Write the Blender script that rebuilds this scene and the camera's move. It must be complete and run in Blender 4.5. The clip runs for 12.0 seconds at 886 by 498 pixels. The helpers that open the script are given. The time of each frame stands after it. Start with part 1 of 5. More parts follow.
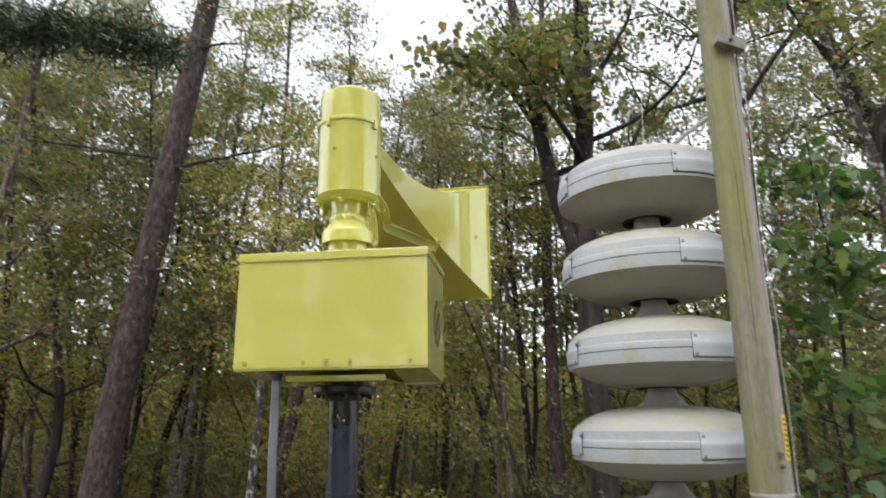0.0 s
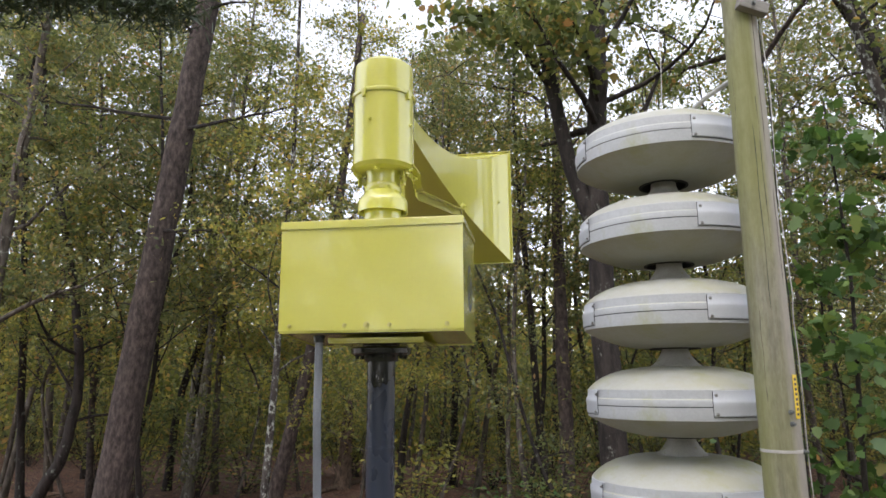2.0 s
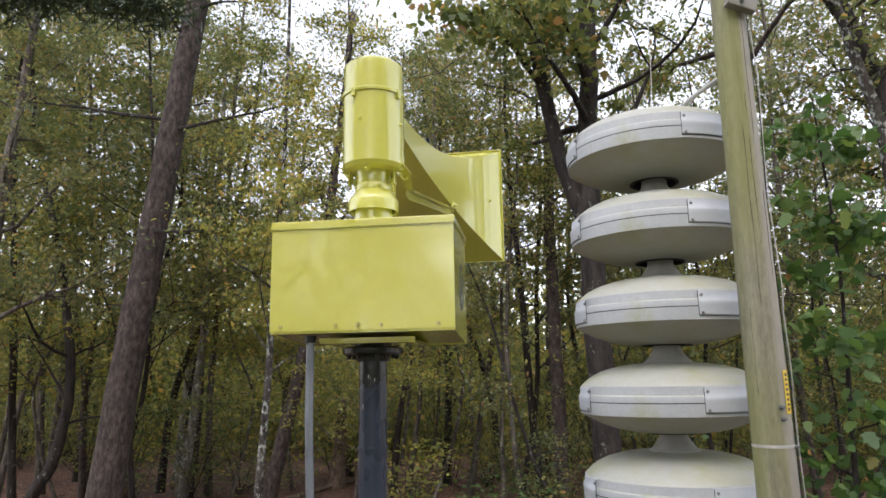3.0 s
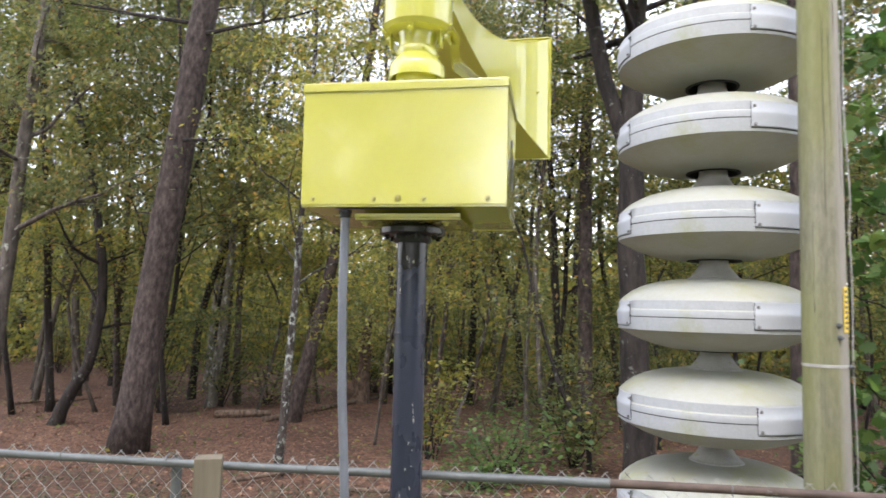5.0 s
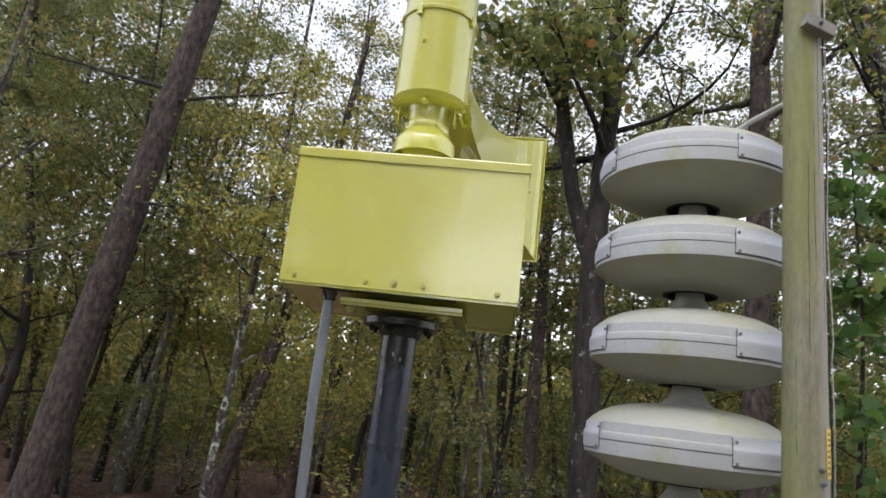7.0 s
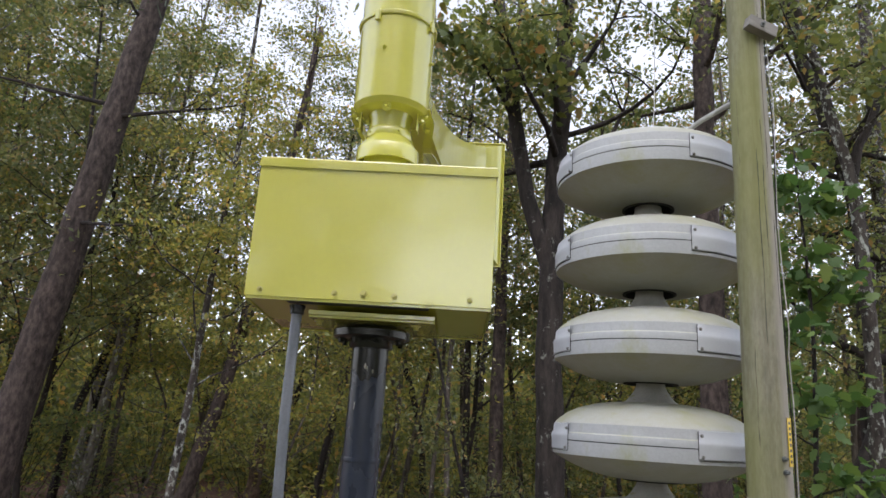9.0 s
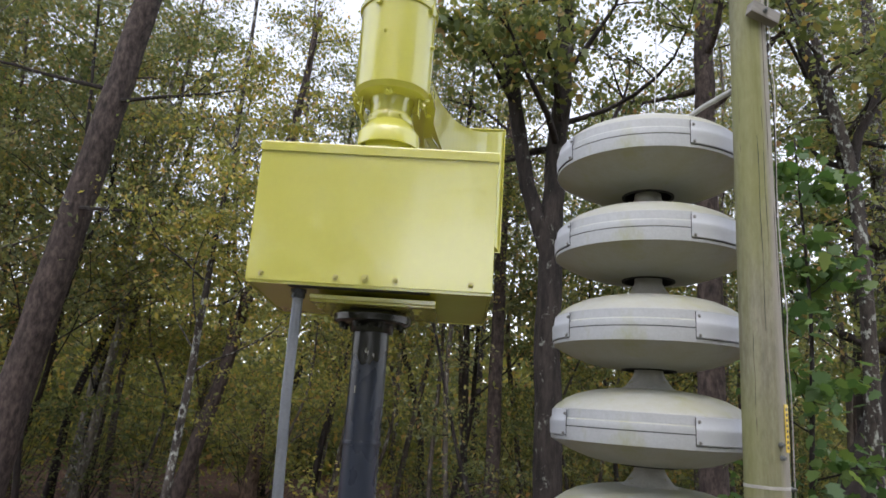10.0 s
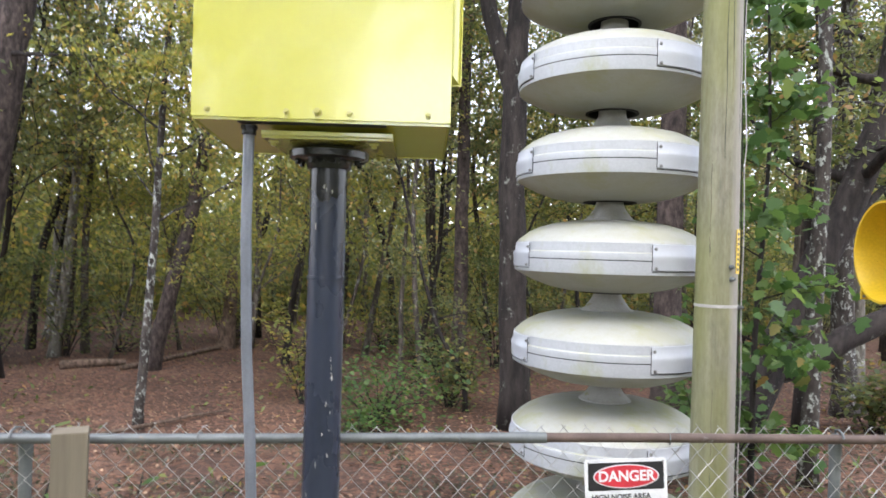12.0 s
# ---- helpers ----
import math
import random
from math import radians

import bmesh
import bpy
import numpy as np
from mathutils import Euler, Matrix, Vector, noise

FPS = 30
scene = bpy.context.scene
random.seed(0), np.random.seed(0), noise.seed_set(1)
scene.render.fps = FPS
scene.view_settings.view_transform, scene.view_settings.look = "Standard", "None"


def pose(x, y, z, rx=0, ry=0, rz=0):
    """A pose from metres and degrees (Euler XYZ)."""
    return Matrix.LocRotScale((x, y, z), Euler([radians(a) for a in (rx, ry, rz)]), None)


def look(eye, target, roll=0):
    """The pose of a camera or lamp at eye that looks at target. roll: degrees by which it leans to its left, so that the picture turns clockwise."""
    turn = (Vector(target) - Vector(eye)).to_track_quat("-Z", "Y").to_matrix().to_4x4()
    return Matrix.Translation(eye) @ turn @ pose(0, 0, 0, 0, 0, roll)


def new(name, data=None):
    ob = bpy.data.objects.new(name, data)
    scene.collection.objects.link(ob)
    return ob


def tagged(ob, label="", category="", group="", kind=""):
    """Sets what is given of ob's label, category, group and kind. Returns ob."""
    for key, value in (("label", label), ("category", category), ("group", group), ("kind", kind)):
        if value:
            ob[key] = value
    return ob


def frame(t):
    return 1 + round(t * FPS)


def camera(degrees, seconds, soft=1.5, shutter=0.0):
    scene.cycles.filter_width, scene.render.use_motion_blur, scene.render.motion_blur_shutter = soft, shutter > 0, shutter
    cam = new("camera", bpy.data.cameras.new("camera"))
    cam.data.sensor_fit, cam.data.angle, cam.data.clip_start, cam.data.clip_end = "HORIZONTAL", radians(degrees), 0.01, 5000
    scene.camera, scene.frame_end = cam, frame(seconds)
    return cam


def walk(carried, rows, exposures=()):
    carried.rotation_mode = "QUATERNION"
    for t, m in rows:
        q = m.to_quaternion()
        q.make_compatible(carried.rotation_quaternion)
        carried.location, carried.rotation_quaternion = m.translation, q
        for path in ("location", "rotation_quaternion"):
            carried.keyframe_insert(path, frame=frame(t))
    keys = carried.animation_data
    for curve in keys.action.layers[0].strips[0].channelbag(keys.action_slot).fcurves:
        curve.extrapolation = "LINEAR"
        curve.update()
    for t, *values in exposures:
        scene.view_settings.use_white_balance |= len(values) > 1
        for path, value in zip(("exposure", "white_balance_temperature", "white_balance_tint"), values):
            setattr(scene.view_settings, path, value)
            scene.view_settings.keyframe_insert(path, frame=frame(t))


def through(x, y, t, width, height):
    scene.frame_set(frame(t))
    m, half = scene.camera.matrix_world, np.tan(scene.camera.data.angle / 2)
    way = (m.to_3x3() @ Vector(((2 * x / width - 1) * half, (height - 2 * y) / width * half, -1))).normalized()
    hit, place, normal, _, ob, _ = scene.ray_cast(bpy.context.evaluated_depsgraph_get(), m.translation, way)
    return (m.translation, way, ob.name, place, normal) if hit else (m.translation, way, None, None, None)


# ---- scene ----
cam = camera(66.92, 12.0, soft=1.6, shutter=0.3)
ROWS = [
    (0, pose(0.775, -2.502, 2.041, 104.33, 0.61, 7.70)),
    (0.5, pose(0.709, -2.654, 2.039, 100.80, 1.06, 2.99)),
    (1, pose(0.723, -2.630, 2.047, 100.85, 1.91, 5.20)),
    (1.5, pose(0.695, -2.617, 2.050, 99.90, 1.14, 8.06)),
    (2, pose(0.675, -2.633, 2.051, 100.87, 0.40, 8.18)),
    (2.5, pose(0.683, -2.633, 2.056, 101.44, 0.96, 7.70)),
    (4.5, pose(0.665, -2.583, 1.961, 95.49, 1.05, 7.44)),
    (5, pose(0.559, -2.347, 1.884, 94.69, -1.27, 9.60)),
    (5.5, pose(0.461, -2.065, 1.862, 95.12, -2.86, 15.51)),
    (6, pose(0.351, -2.006, 1.899, 102.10, -3.60, 6.98)),
    (6.5, pose(0.320, -2.048, 1.914, 105.99, -3.36, 8.38)),
    (7, pose(0.336, -2.063, 1.903, 103.36, -6.64, 4.14)),
    (7.5, pose(0.290, -2.016, 1.892, 103.71, -5.18, 0.43)),
    (9.5, pose(0.289, -2.035, 1.903, 104.46, -3.34, 1.18)),
    (10, pose(0.283, -2.032, 1.893, 103.29, -3.73, 0.82)),
    (10.5, pose(0.292, -2.009, 1.887, 99.48, -5.52, -0.32)),
    (11, pose(0.307, -2.009, 1.876, 96.74, -3.95, -3.81)),
    (11.5, pose(0.316, -2.016, 1.893, 93.16, 1.46, -0.03)),
    (12, pose(0.307, -1.993, 1.867, 90.04, -1.54, -1.80)),
]
EXPOSURES = [(0, 1.81, 6620, 15), (2.5, 1.82, 6620, 15), (4.5, 2.14, 6500, 15), (5.2, 2.43, 6500, 15), (5.7, 2.45, 6500, 15), (6.1, 1.95, 6500, 15), (6.5, 1.66, 6500, 15), (9.5, 1.59, 6450, 15), (10.5, 1.81, 6450, 15), (11.2, 2.21, 6300, 15), (12, 2.51, 6300, 15)]
walk(cam, ROWS, EXPOSURES)

# ---- world and sun: a bright overcast sky ----
world = bpy.data.worlds.new("overcast_sky")
scene.world = world
world.use_nodes = True
wn, wl = world.node_tree.nodes, world.node_tree.links
sky = wn.new("ShaderNodeTexSky")
sky.sky_type, sky.sun_disc = "NISHITA", False
sky.sun_elevation, sky.sun_rotation = radians(52), radians(195)
sky.dust_density, sky.air_density = 1.5, 1.0
veil = wn.new("ShaderNodeHueSaturation")
veil.inputs["Saturation"].default_value = 0.36
wl.new(sky.outputs[0], veil.inputs["Color"])
wl.new(veil.outputs[0], wn["Background"].inputs[0])
wn["Background"].inputs[1].default_value = 0.15
sun = new("sun", bpy.data.lights.new("sun", "SUN"))
sun.data.energy, sun.data.angle, sun.data.color = 0.35, radians(40), (1.0, 0.98, 0.95)
sun.matrix_world = look((3, -9, 14), (0, 0, 0))


# ---- materials ----
def nodes_of(name):
    mat = bpy.data.materials.new(name)
    mat.use_nodes = True
    return mat, mat.node_tree.nodes, mat.node_tree.links, mat.node_tree.nodes["Principled BSDF"]


def noise_node(n, l, scale, detail=4.0, stretch=(1, 1, 1), rough=0.55, coords="Object"):
    tc, mp, tex = n.new("ShaderNodeTexCoord"), n.new("ShaderNodeMapping"), n.new("ShaderNodeTexNoise")
    mp.inputs["Scale"].default_value = stretch
    tex.inputs["Scale"].default_value, tex.inputs["Detail"].default_value, tex.inputs["Roughness"].default_value = scale, detail, rough
    l.new(tc.outputs[coords], mp.inputs[0])
    l.new(mp.outputs[0], tex.inputs["Vector"])
    return tex.outputs["Fac"]


def ramp(n, l, fac, stops):
    r = n.new("ShaderNodeValToRGB")
    while len(r.color_ramp.elements) < len(stops):
        r.color_ramp.elements.new(0.5)
    for e, (p, c) in zip(r.color_ramp.elements, stops):
        e.position, e.color = p, (*c, 1)
    l.new(fac, r.inputs[0])
    return r.outputs[0]


def mix(n, l, fac, a, b, mode="MIX"):
    m = n.new("ShaderNodeMix")
    m.data_type, m.blend_type = "RGBA", mode
    for socket, v in ((m.inputs[0], fac), (m.inputs[6], a), (m.inputs[7], b)):
        if isinstance(v, (int, float)):
            socket.default_value = v
        elif isinstance(v, tuple):
            socket.default_value = (*v, 1)
        else:
            l.new(v, socket)
    return m.outputs[2]


def bump(n, l, height, bsdf, strength, distance):
    b = n.new("ShaderNodeBump")
    b.inputs["Strength"].default_value, b.inputs["Distance"].default_value = strength, distance
    l.new(height, b.inputs["Height"])
    l.new(b.outputs[0], bsdf.inputs["Normal"])


def surface(name, low, high, rough, scale=3.0, fine=60.0, relief=0.1, depth=0.002, metal=0.0, stretch=(1, 1, 1), spots=None, spot_at=0.66, spot_scale=9.0, coat=0.0, grit=0.82):
    """Two-scale colour, fine relief and, if wanted, spots of wear."""
    mat, n, l, bsdf = nodes_of(name)
    broad, grain = noise_node(n, l, scale, 5, stretch), noise_node(n, l, fine, 4, stretch)
    col = ramp(n, l, broad, [(0.3, low), (0.7, high)])
    g = ramp(n, l, grain, [(0.25, (grit,) * 3), (0.75, (1.0, 1.0, 1.0))])
    col = mix(n, l, 1.0, col, g, "MULTIPLY")
    if spots:
        where = ramp(n, l, noise_node(n, l, spot_scale, 6, stretch, 0.65), [(spot_at, (0, 0, 0)), (spot_at + 0.05, (1, 1, 1))])
        col = mix(n, l, where, col, spots)
    l.new(col, bsdf.inputs["Base Color"])
    rr = ramp(n, l, broad, [(0.2, (rough * 0.8,) * 3), (0.8, (min(1, rough * 1.2),) * 3)])
    l.new(rr, bsdf.inputs["Roughness"])
    bsdf.inputs["Metallic"].default_value, bsdf.inputs["Coat Weight"].default_value = metal, coat
    bsdf.inputs["Coat Roughness"].default_value, bsdf.inputs["Coat IOR"].default_value = 0.08, 1.65
    bump(n, l, grain, bsdf, relief, depth)
    return mat


YELLOW = surface("yellow_enamel", (0.55, 0.54, 0.088), (0.59, 0.575, 0.104), 0.24, coat=1.0, scale=1.6, fine=45, relief=0.012, depth=0.0004, grit=0.965, spots=(0.50, 0.46, 0.09), spot_at=0.74, spot_scale=14)
YELLOW_DEEP = surface("deep_yellow_paint", (0.64, 0.42, 0.016), (0.76, 0.52, 0.022), 0.38, 3, 70, 0.08, 0.001, spots=(0.25, 0.14, 0.02), spot_at=0.73, spot_scale=25)
BLACK = surface("black_enamel", (0.008, 0.0085, 0.010), (0.016, 0.017, 0.020), 0.24, 4, 80, 0.12, 0.001)
MAST = surface("slate_blue_pole_paint", (0.019, 0.025, 0.042), (0.032, 0.040, 0.064), 0.27, 5, 90, 0.12, 0.001, stretch=(1, 1, 0.45), grit=0.88)
GALV = surface("galvanised_steel", (0.125, 0.138, 0.138), (0.205, 0.222, 0.22), 0.55, 8, 120, 0.1, 0.0006, metal=0.35, spots=(0.24, 0.19, 0.15), spot_at=0.64, spot_scale=10)
CONDUIT = surface("grey_conduit", (0.15, 0.165, 0.195), (0.22, 0.235, 0.27), 0.36, 7, 120, 0.1, 0.0006, metal=0.15)
WIRE = surface("weathered_wire", (0.36, 0.36, 0.34), (0.55, 0.55, 0.53), 0.5, 9, 90, 0.05, 0.0005, metal=0.55)
RUST = surface("rusted_rail", (0.085, 0.060, 0.050), (0.165, 0.120, 0.100), 0.8, 10, 110, 0.35, 0.001, metal=0.1, spots=(0.20, 0.19, 0.18), spot_at=0.66, spot_scale=12)
SCREW = surface("painted_screw", (0.42, 0.40, 0.12), (0.60, 0.55, 0.14), 0.4, 30, 200, 0.1, 0.0004, metal=0.2)
STEEL = surface("dull_steel_bolt", (0.20, 0.20, 0.20), (0.38, 0.38, 0.37), 0.45, 30, 200, 0.1, 0.0004, metal=0.7)
DARK = surface("near_black", (0.012, 0.012, 0.012), (0.03, 0.03, 0.028), 0.8, 8, 60)
LUMBER = surface("weathered_lumber", (0.15, 0.125, 0.088), (0.25, 0.215, 0.155), 0.85, 9, 55, 0.6, 0.002, stretch=(1, 1, 0.08), spots=(0.20, 0.15, 0.09), spot_at=0.68, spot_scale=6)
GREY_WOOD = surface("bleached_grey_wood", (0.16, 0.152, 0.14), (0.27, 0.26, 0.24), 0.9, 7, 60, 0.6, 0.002, stretch=(0.15, 1, 1))
WHITE_SIGN = surface("white_sign_face", (0.74, 0.75, 0.76), (0.82, 0.83, 0.84), 0.3, 5, 60, 0.02, 0.0003)
BLACK_SIGN = surface("black_sign_ink", (0.015, 0.015, 0.018), (0.03, 0.03, 0.034), 0.35, 8, 60, 0.02, 0.0003)
RED_SIGN = surface("red_sign_ink", (0.58, 0.035, 0.05), (0.66, 0.05, 0.07), 0.35, 8, 60, 0.02, 0.0003)
TAG = surface("yellow_tag", (0.75, 0.52, 0.02), (0.82, 0.60, 0.03), 0.4, 20, 80, 0.03, 0.0003)
EMBLEM = surface("blue_black_emblem", (0.02, 0.025, 0.06), (0.03, 0.04, 0.09), 0.4, 12, 60, 0.03, 0.0003)
PALE_LINE = surface("pale_cable", (0.36, 0.35, 0.33), (0.52, 0.51, 0.48), 0.6, 12, 80)


def shell_material():
    """Off-white moulded shell with green-brown algae in patches and streaks."""
    mat, n, l, bsdf = nodes_of("white_moulded_shell")
    base = ramp(n, l, noise_node(n, l, 2.0, 5), [(0.3, (0.39, 0.41, 0.425)), (0.7, (0.45, 0.475, 0.495))])
    speck = ramp(n, l, noise_node(n, l, 45, 5, (1, 1, 1), 0.7), [(0.3, (0.88, 0.89, 0.88)), (0.6, (1, 1, 1))])
    base = mix(n, l, 1.0, base, speck, "MULTIPLY")
    geo, sep = n.new("ShaderNodeNewGeometry"), n.new("ShaderNodeSeparateXYZ")
    l.new(geo.outputs["Normal"], sep.inputs[0])
    # algae settles on the rain-washed domes and at the sheltered lower bowl
    up = ramp(n, l, sep.outputs["Z"], [(0.30, (0, 0, 0)), (0.75, (1, 1, 1))])
    patch = ramp(n, l, noise_node(n, l, 4.2, 7, (1, 1, 1), 0.66), [(0.24, (0.15, 0.15, 0.15)), (0.60, (0.95, 0.95, 0.95))])
    dome = mix(n, l, 1.0, up, patch, "MULTIPLY")
    col = mix(n, l, dome, base, (0.345, 0.345, 0.265))
    # olive grime patches; every down-facing face is also darkened in the colour
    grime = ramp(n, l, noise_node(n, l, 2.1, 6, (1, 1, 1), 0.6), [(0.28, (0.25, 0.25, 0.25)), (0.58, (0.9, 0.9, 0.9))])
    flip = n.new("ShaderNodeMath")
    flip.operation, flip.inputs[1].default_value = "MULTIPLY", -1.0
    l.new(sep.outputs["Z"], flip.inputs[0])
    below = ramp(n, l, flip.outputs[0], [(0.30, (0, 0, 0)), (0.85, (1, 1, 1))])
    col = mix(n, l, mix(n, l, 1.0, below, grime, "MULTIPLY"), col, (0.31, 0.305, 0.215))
    green = ramp(n, l, noise_node(n, l, 3.4, 6, (1, 1, 0.6), 0.6), [(0.53, (0, 0, 0)), (0.70, (0.75, 0.75, 0.75))])
    col = mix(n, l, green, col, (0.30, 0.31, 0.13))
    l.new(col, bsdf.inputs["Base Color"])
    bsdf.inputs["Roughness"].default_value = 0.5
    bump(n, l, noise_node(n, l, 70, 4), bsdf, 0.12, 0.001)
    return mat


SHELL = shell_material()
PLATE = surface("white_cover_plate", (0.44, 0.47, 0.505), (0.50, 0.53, 0.565), 0.36, 4, 60, 0.03, 0.0006, grit=0.94, spots=(0.5, 0.5, 0.42), spot_at=0.72)
NECK = surface("grey_neck", (0.36, 0.355, 0.33), (0.47, 0.465, 0.435), 0.55, 6, 70, 0.1, 0.001, spots=(0.30, 0.30, 0.18), spot_at=0.6)


def pole_material():
    mat, n, l, bsdf = nodes_of("treated_pole_wood")
    grain = noise_node(n, l, 16, 6, (1, 1, 0.035), 0.65)
    wood = ramp(n, l, grain, [(0.28, (0.085, 0.08, 0.065)), (0.42, (0.18, 0.172, 0.135)), (0.72, (0.275, 0.268, 0.215))])
    fleck = ramp(n, l, noise_node(n, l, 30, 5, (1, 1, 0.3), 0.7), [(0.35, (0.72, 0.72, 0.70)), (0.6, (1.08, 1.08, 1.05))])
    wood = mix(n, l, 1.0, wood, fleck, 'MULTIPLY')
    algae = ramp(n, l, noise_node(n, l, 2.2, 5, (1, 1, 0.25)), [(0.32, (0.1, 0.1, 0.1)), (0.55, (0.85, 0.85, 0.85))])
    col = mix(n, l, algae, wood, mix(n, l, 0.75, wood, (0.205, 0.215, 0.06)))
    geo, sep = n.new("ShaderNodeNewGeometry"), n.new("ShaderNodeSeparateXYZ")
    l.new(geo.outputs["Normal"], sep.inputs[0])
    # bare grey wood on the +X side, with its paler lit tone painted in
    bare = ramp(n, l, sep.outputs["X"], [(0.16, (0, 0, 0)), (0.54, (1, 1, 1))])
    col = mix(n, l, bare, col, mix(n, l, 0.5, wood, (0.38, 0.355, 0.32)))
    l.new(col, bsdf.inputs["Base Color"])
    bsdf.inputs["Roughness"].default_value = 0.85
    bump(n, l, grain, bsdf, 0.7, 0.006)
    return mat


POLE = pole_material()


def bark_material(name, dark, light, lichen=None, lichen_at=0.6, tall=0.25, scale=9, lichen_scale=7):
    mat, n, l, bsdf = nodes_of(name)
    ridges = noise_node(n, l, scale, 7, (1, 1, tall), 0.68)
    col = ramp(n, l, ridges, [(0.34, tuple(c * 0.35 for c in dark)), (0.46, dark), (0.68, light)])
    tint = ramp(n, l, noise_node(n, l, 1.3, 3), [(0.3, (0.75, 0.72, 0.70)), (0.7, (1.05, 1.0, 0.98))])
    col = mix(n, l, 1.0, col, tint, "MULTIPLY")
    if lichen:
        where = ramp(n, l, noise_node(n, l, lichen_scale, 6, (1, 1, 0.7), 0.7), [(lichen_at, (0, 0, 0)), (lichen_at + 0.06, (1, 1, 1))])
        col = mix(n, l, where, col, lichen)
    l.new(col, bsdf.inputs["Base Color"])
    bsdf.inputs["Roughness"].default_value = 0.95
    bump(n, l, ridges, bsdf, 1.0, 0.03)
    return mat


BARK_PINE = bark_material("pine_bark", (0.046, 0.036, 0.033), (0.120, 0.096, 0.088), None, 0, 0.45, 13)
BARK_OAK = bark_material("lichened_bark", (0.075, 0.065, 0.055), (0.17, 0.155, 0.135), (0.34, 0.36, 0.31), 0.60)
BARK_DARK = bark_material("dark_bark", (0.020, 0.016, 0.015), (0.048, 0.041, 0.037), (0.17, 0.18, 0.16), 0.61)
BARK_SPOT = bark_material("lichen_spotted_bark", (0.040, 0.034, 0.030), (0.095, 0.085, 0.075), (0.32, 0.34, 0.31), 0.54, 0.3, 11, 13)
BARK_LOG = bark_material("weathered_log_wood", (0.11, 0.078, 0.058), (0.25, 0.19, 0.145), None, 0, 0.6, 12)
BARK_PALE = bark_material("pale_bark", (0.15, 0.145, 0.125), (0.30, 0.295, 0.26), (0.40, 0.42, 0.37), 0.56)


def leaf_material(name, stops, through=0.5, rough=0.5):
    mat, n, l, bsdf = nodes_of(name)
    geo = n.new("ShaderNodeNewGeometry")
    col = ramp(n, l, geo.outputs["Random Per Island"], stops)
    mott = ramp(n, l, noise_node(n, l, 0.9, 3), [(0.3, (0.86, 0.86, 0.88)), (0.7, (1.34, 1.29, 1.26))])
    col = mix(n, l, 1.0, col, mott, "MULTIPLY")
    l.new(col, bsdf.inputs["Base Color"])
    bsdf.inputs["Roughness"].default_value = rough
    thin, add = n.new("ShaderNodeBsdfTranslucent"), n.new("ShaderNodeMixShader")
    l.new(mix(n, l, 1.0, col, (1.45, 1.30, 0.92), "MULTIPLY"), thin.inputs[0])
    add.inputs[0].default_value = through
    l.new(bsdf.outputs[0], add.inputs[1])
    l.new(thin.outputs[0], add.inputs[2])
    l.new(add.outputs[0], n["Material Output"].inputs[0])
    return mat


LEAF_GREEN = leaf_material("green_leaves", [(0.0, (0.066, 0.100, 0.042)), (0.5, (0.115, 0.155, 0.056)), (0.84, (0.18, 0.21, 0.065)), (0.94, (0.26, 0.22, 0.075)), (1.0, (0.28, 0.17, 0.08))])
LEAF_OLIVE = leaf_material("olive_leaves", [(0.0, (0.078, 0.104, 0.052)), (0.5, (0.130, 0.160, 0.070)), (0.84, (0.19, 0.205, 0.080)), (0.95, (0.27, 0.22, 0.085)), (1.0, (0.28, 0.17, 0.09))])
LEAF_YELLOW = leaf_material("yellowing_leaves", [(0.0, (0.120, 0.158, 0.052)), (0.5, (0.205, 0.235, 0.066)), (0.88, (0.34, 0.325, 0.080)), (1.0, (0.40, 0.26, 0.09))])
LEAF_BLUE = leaf_material("fresh_green_leaves", [(0.0, (0.042, 0.098, 0.030)), (0.6, (0.080, 0.155, 0.046)), (0.975, (0.135, 0.215, 0.062)), (1.0, (0.34, 0.19, 0.08))])
LEAF_DIM = leaf_material("dark_weeds", [(0.0, (0.030, 0.034, 0.020)), (0.5, (0.055, 0.050, 0.030)), (0.85, (0.070, 0.085, 0.035)), (1.0, (0.13, 0.085, 0.055))], 0.2)
NEEDLE = leaf_material("pine_needles", [(0.0, (0.018, 0.036, 0.017)), (1.0, (0.046, 0.072, 0.029))], 0.15)
LITTER = leaf_material("fallen_leaves", [(0.0, (0.10, 0.055, 0.035)), (0.5, (0.19, 0.105, 0.068)), (0.85, (0.25, 0.155, 0.10)), (1.0, (0.36, 0.26, 0.17))], 0.1, 0.8)


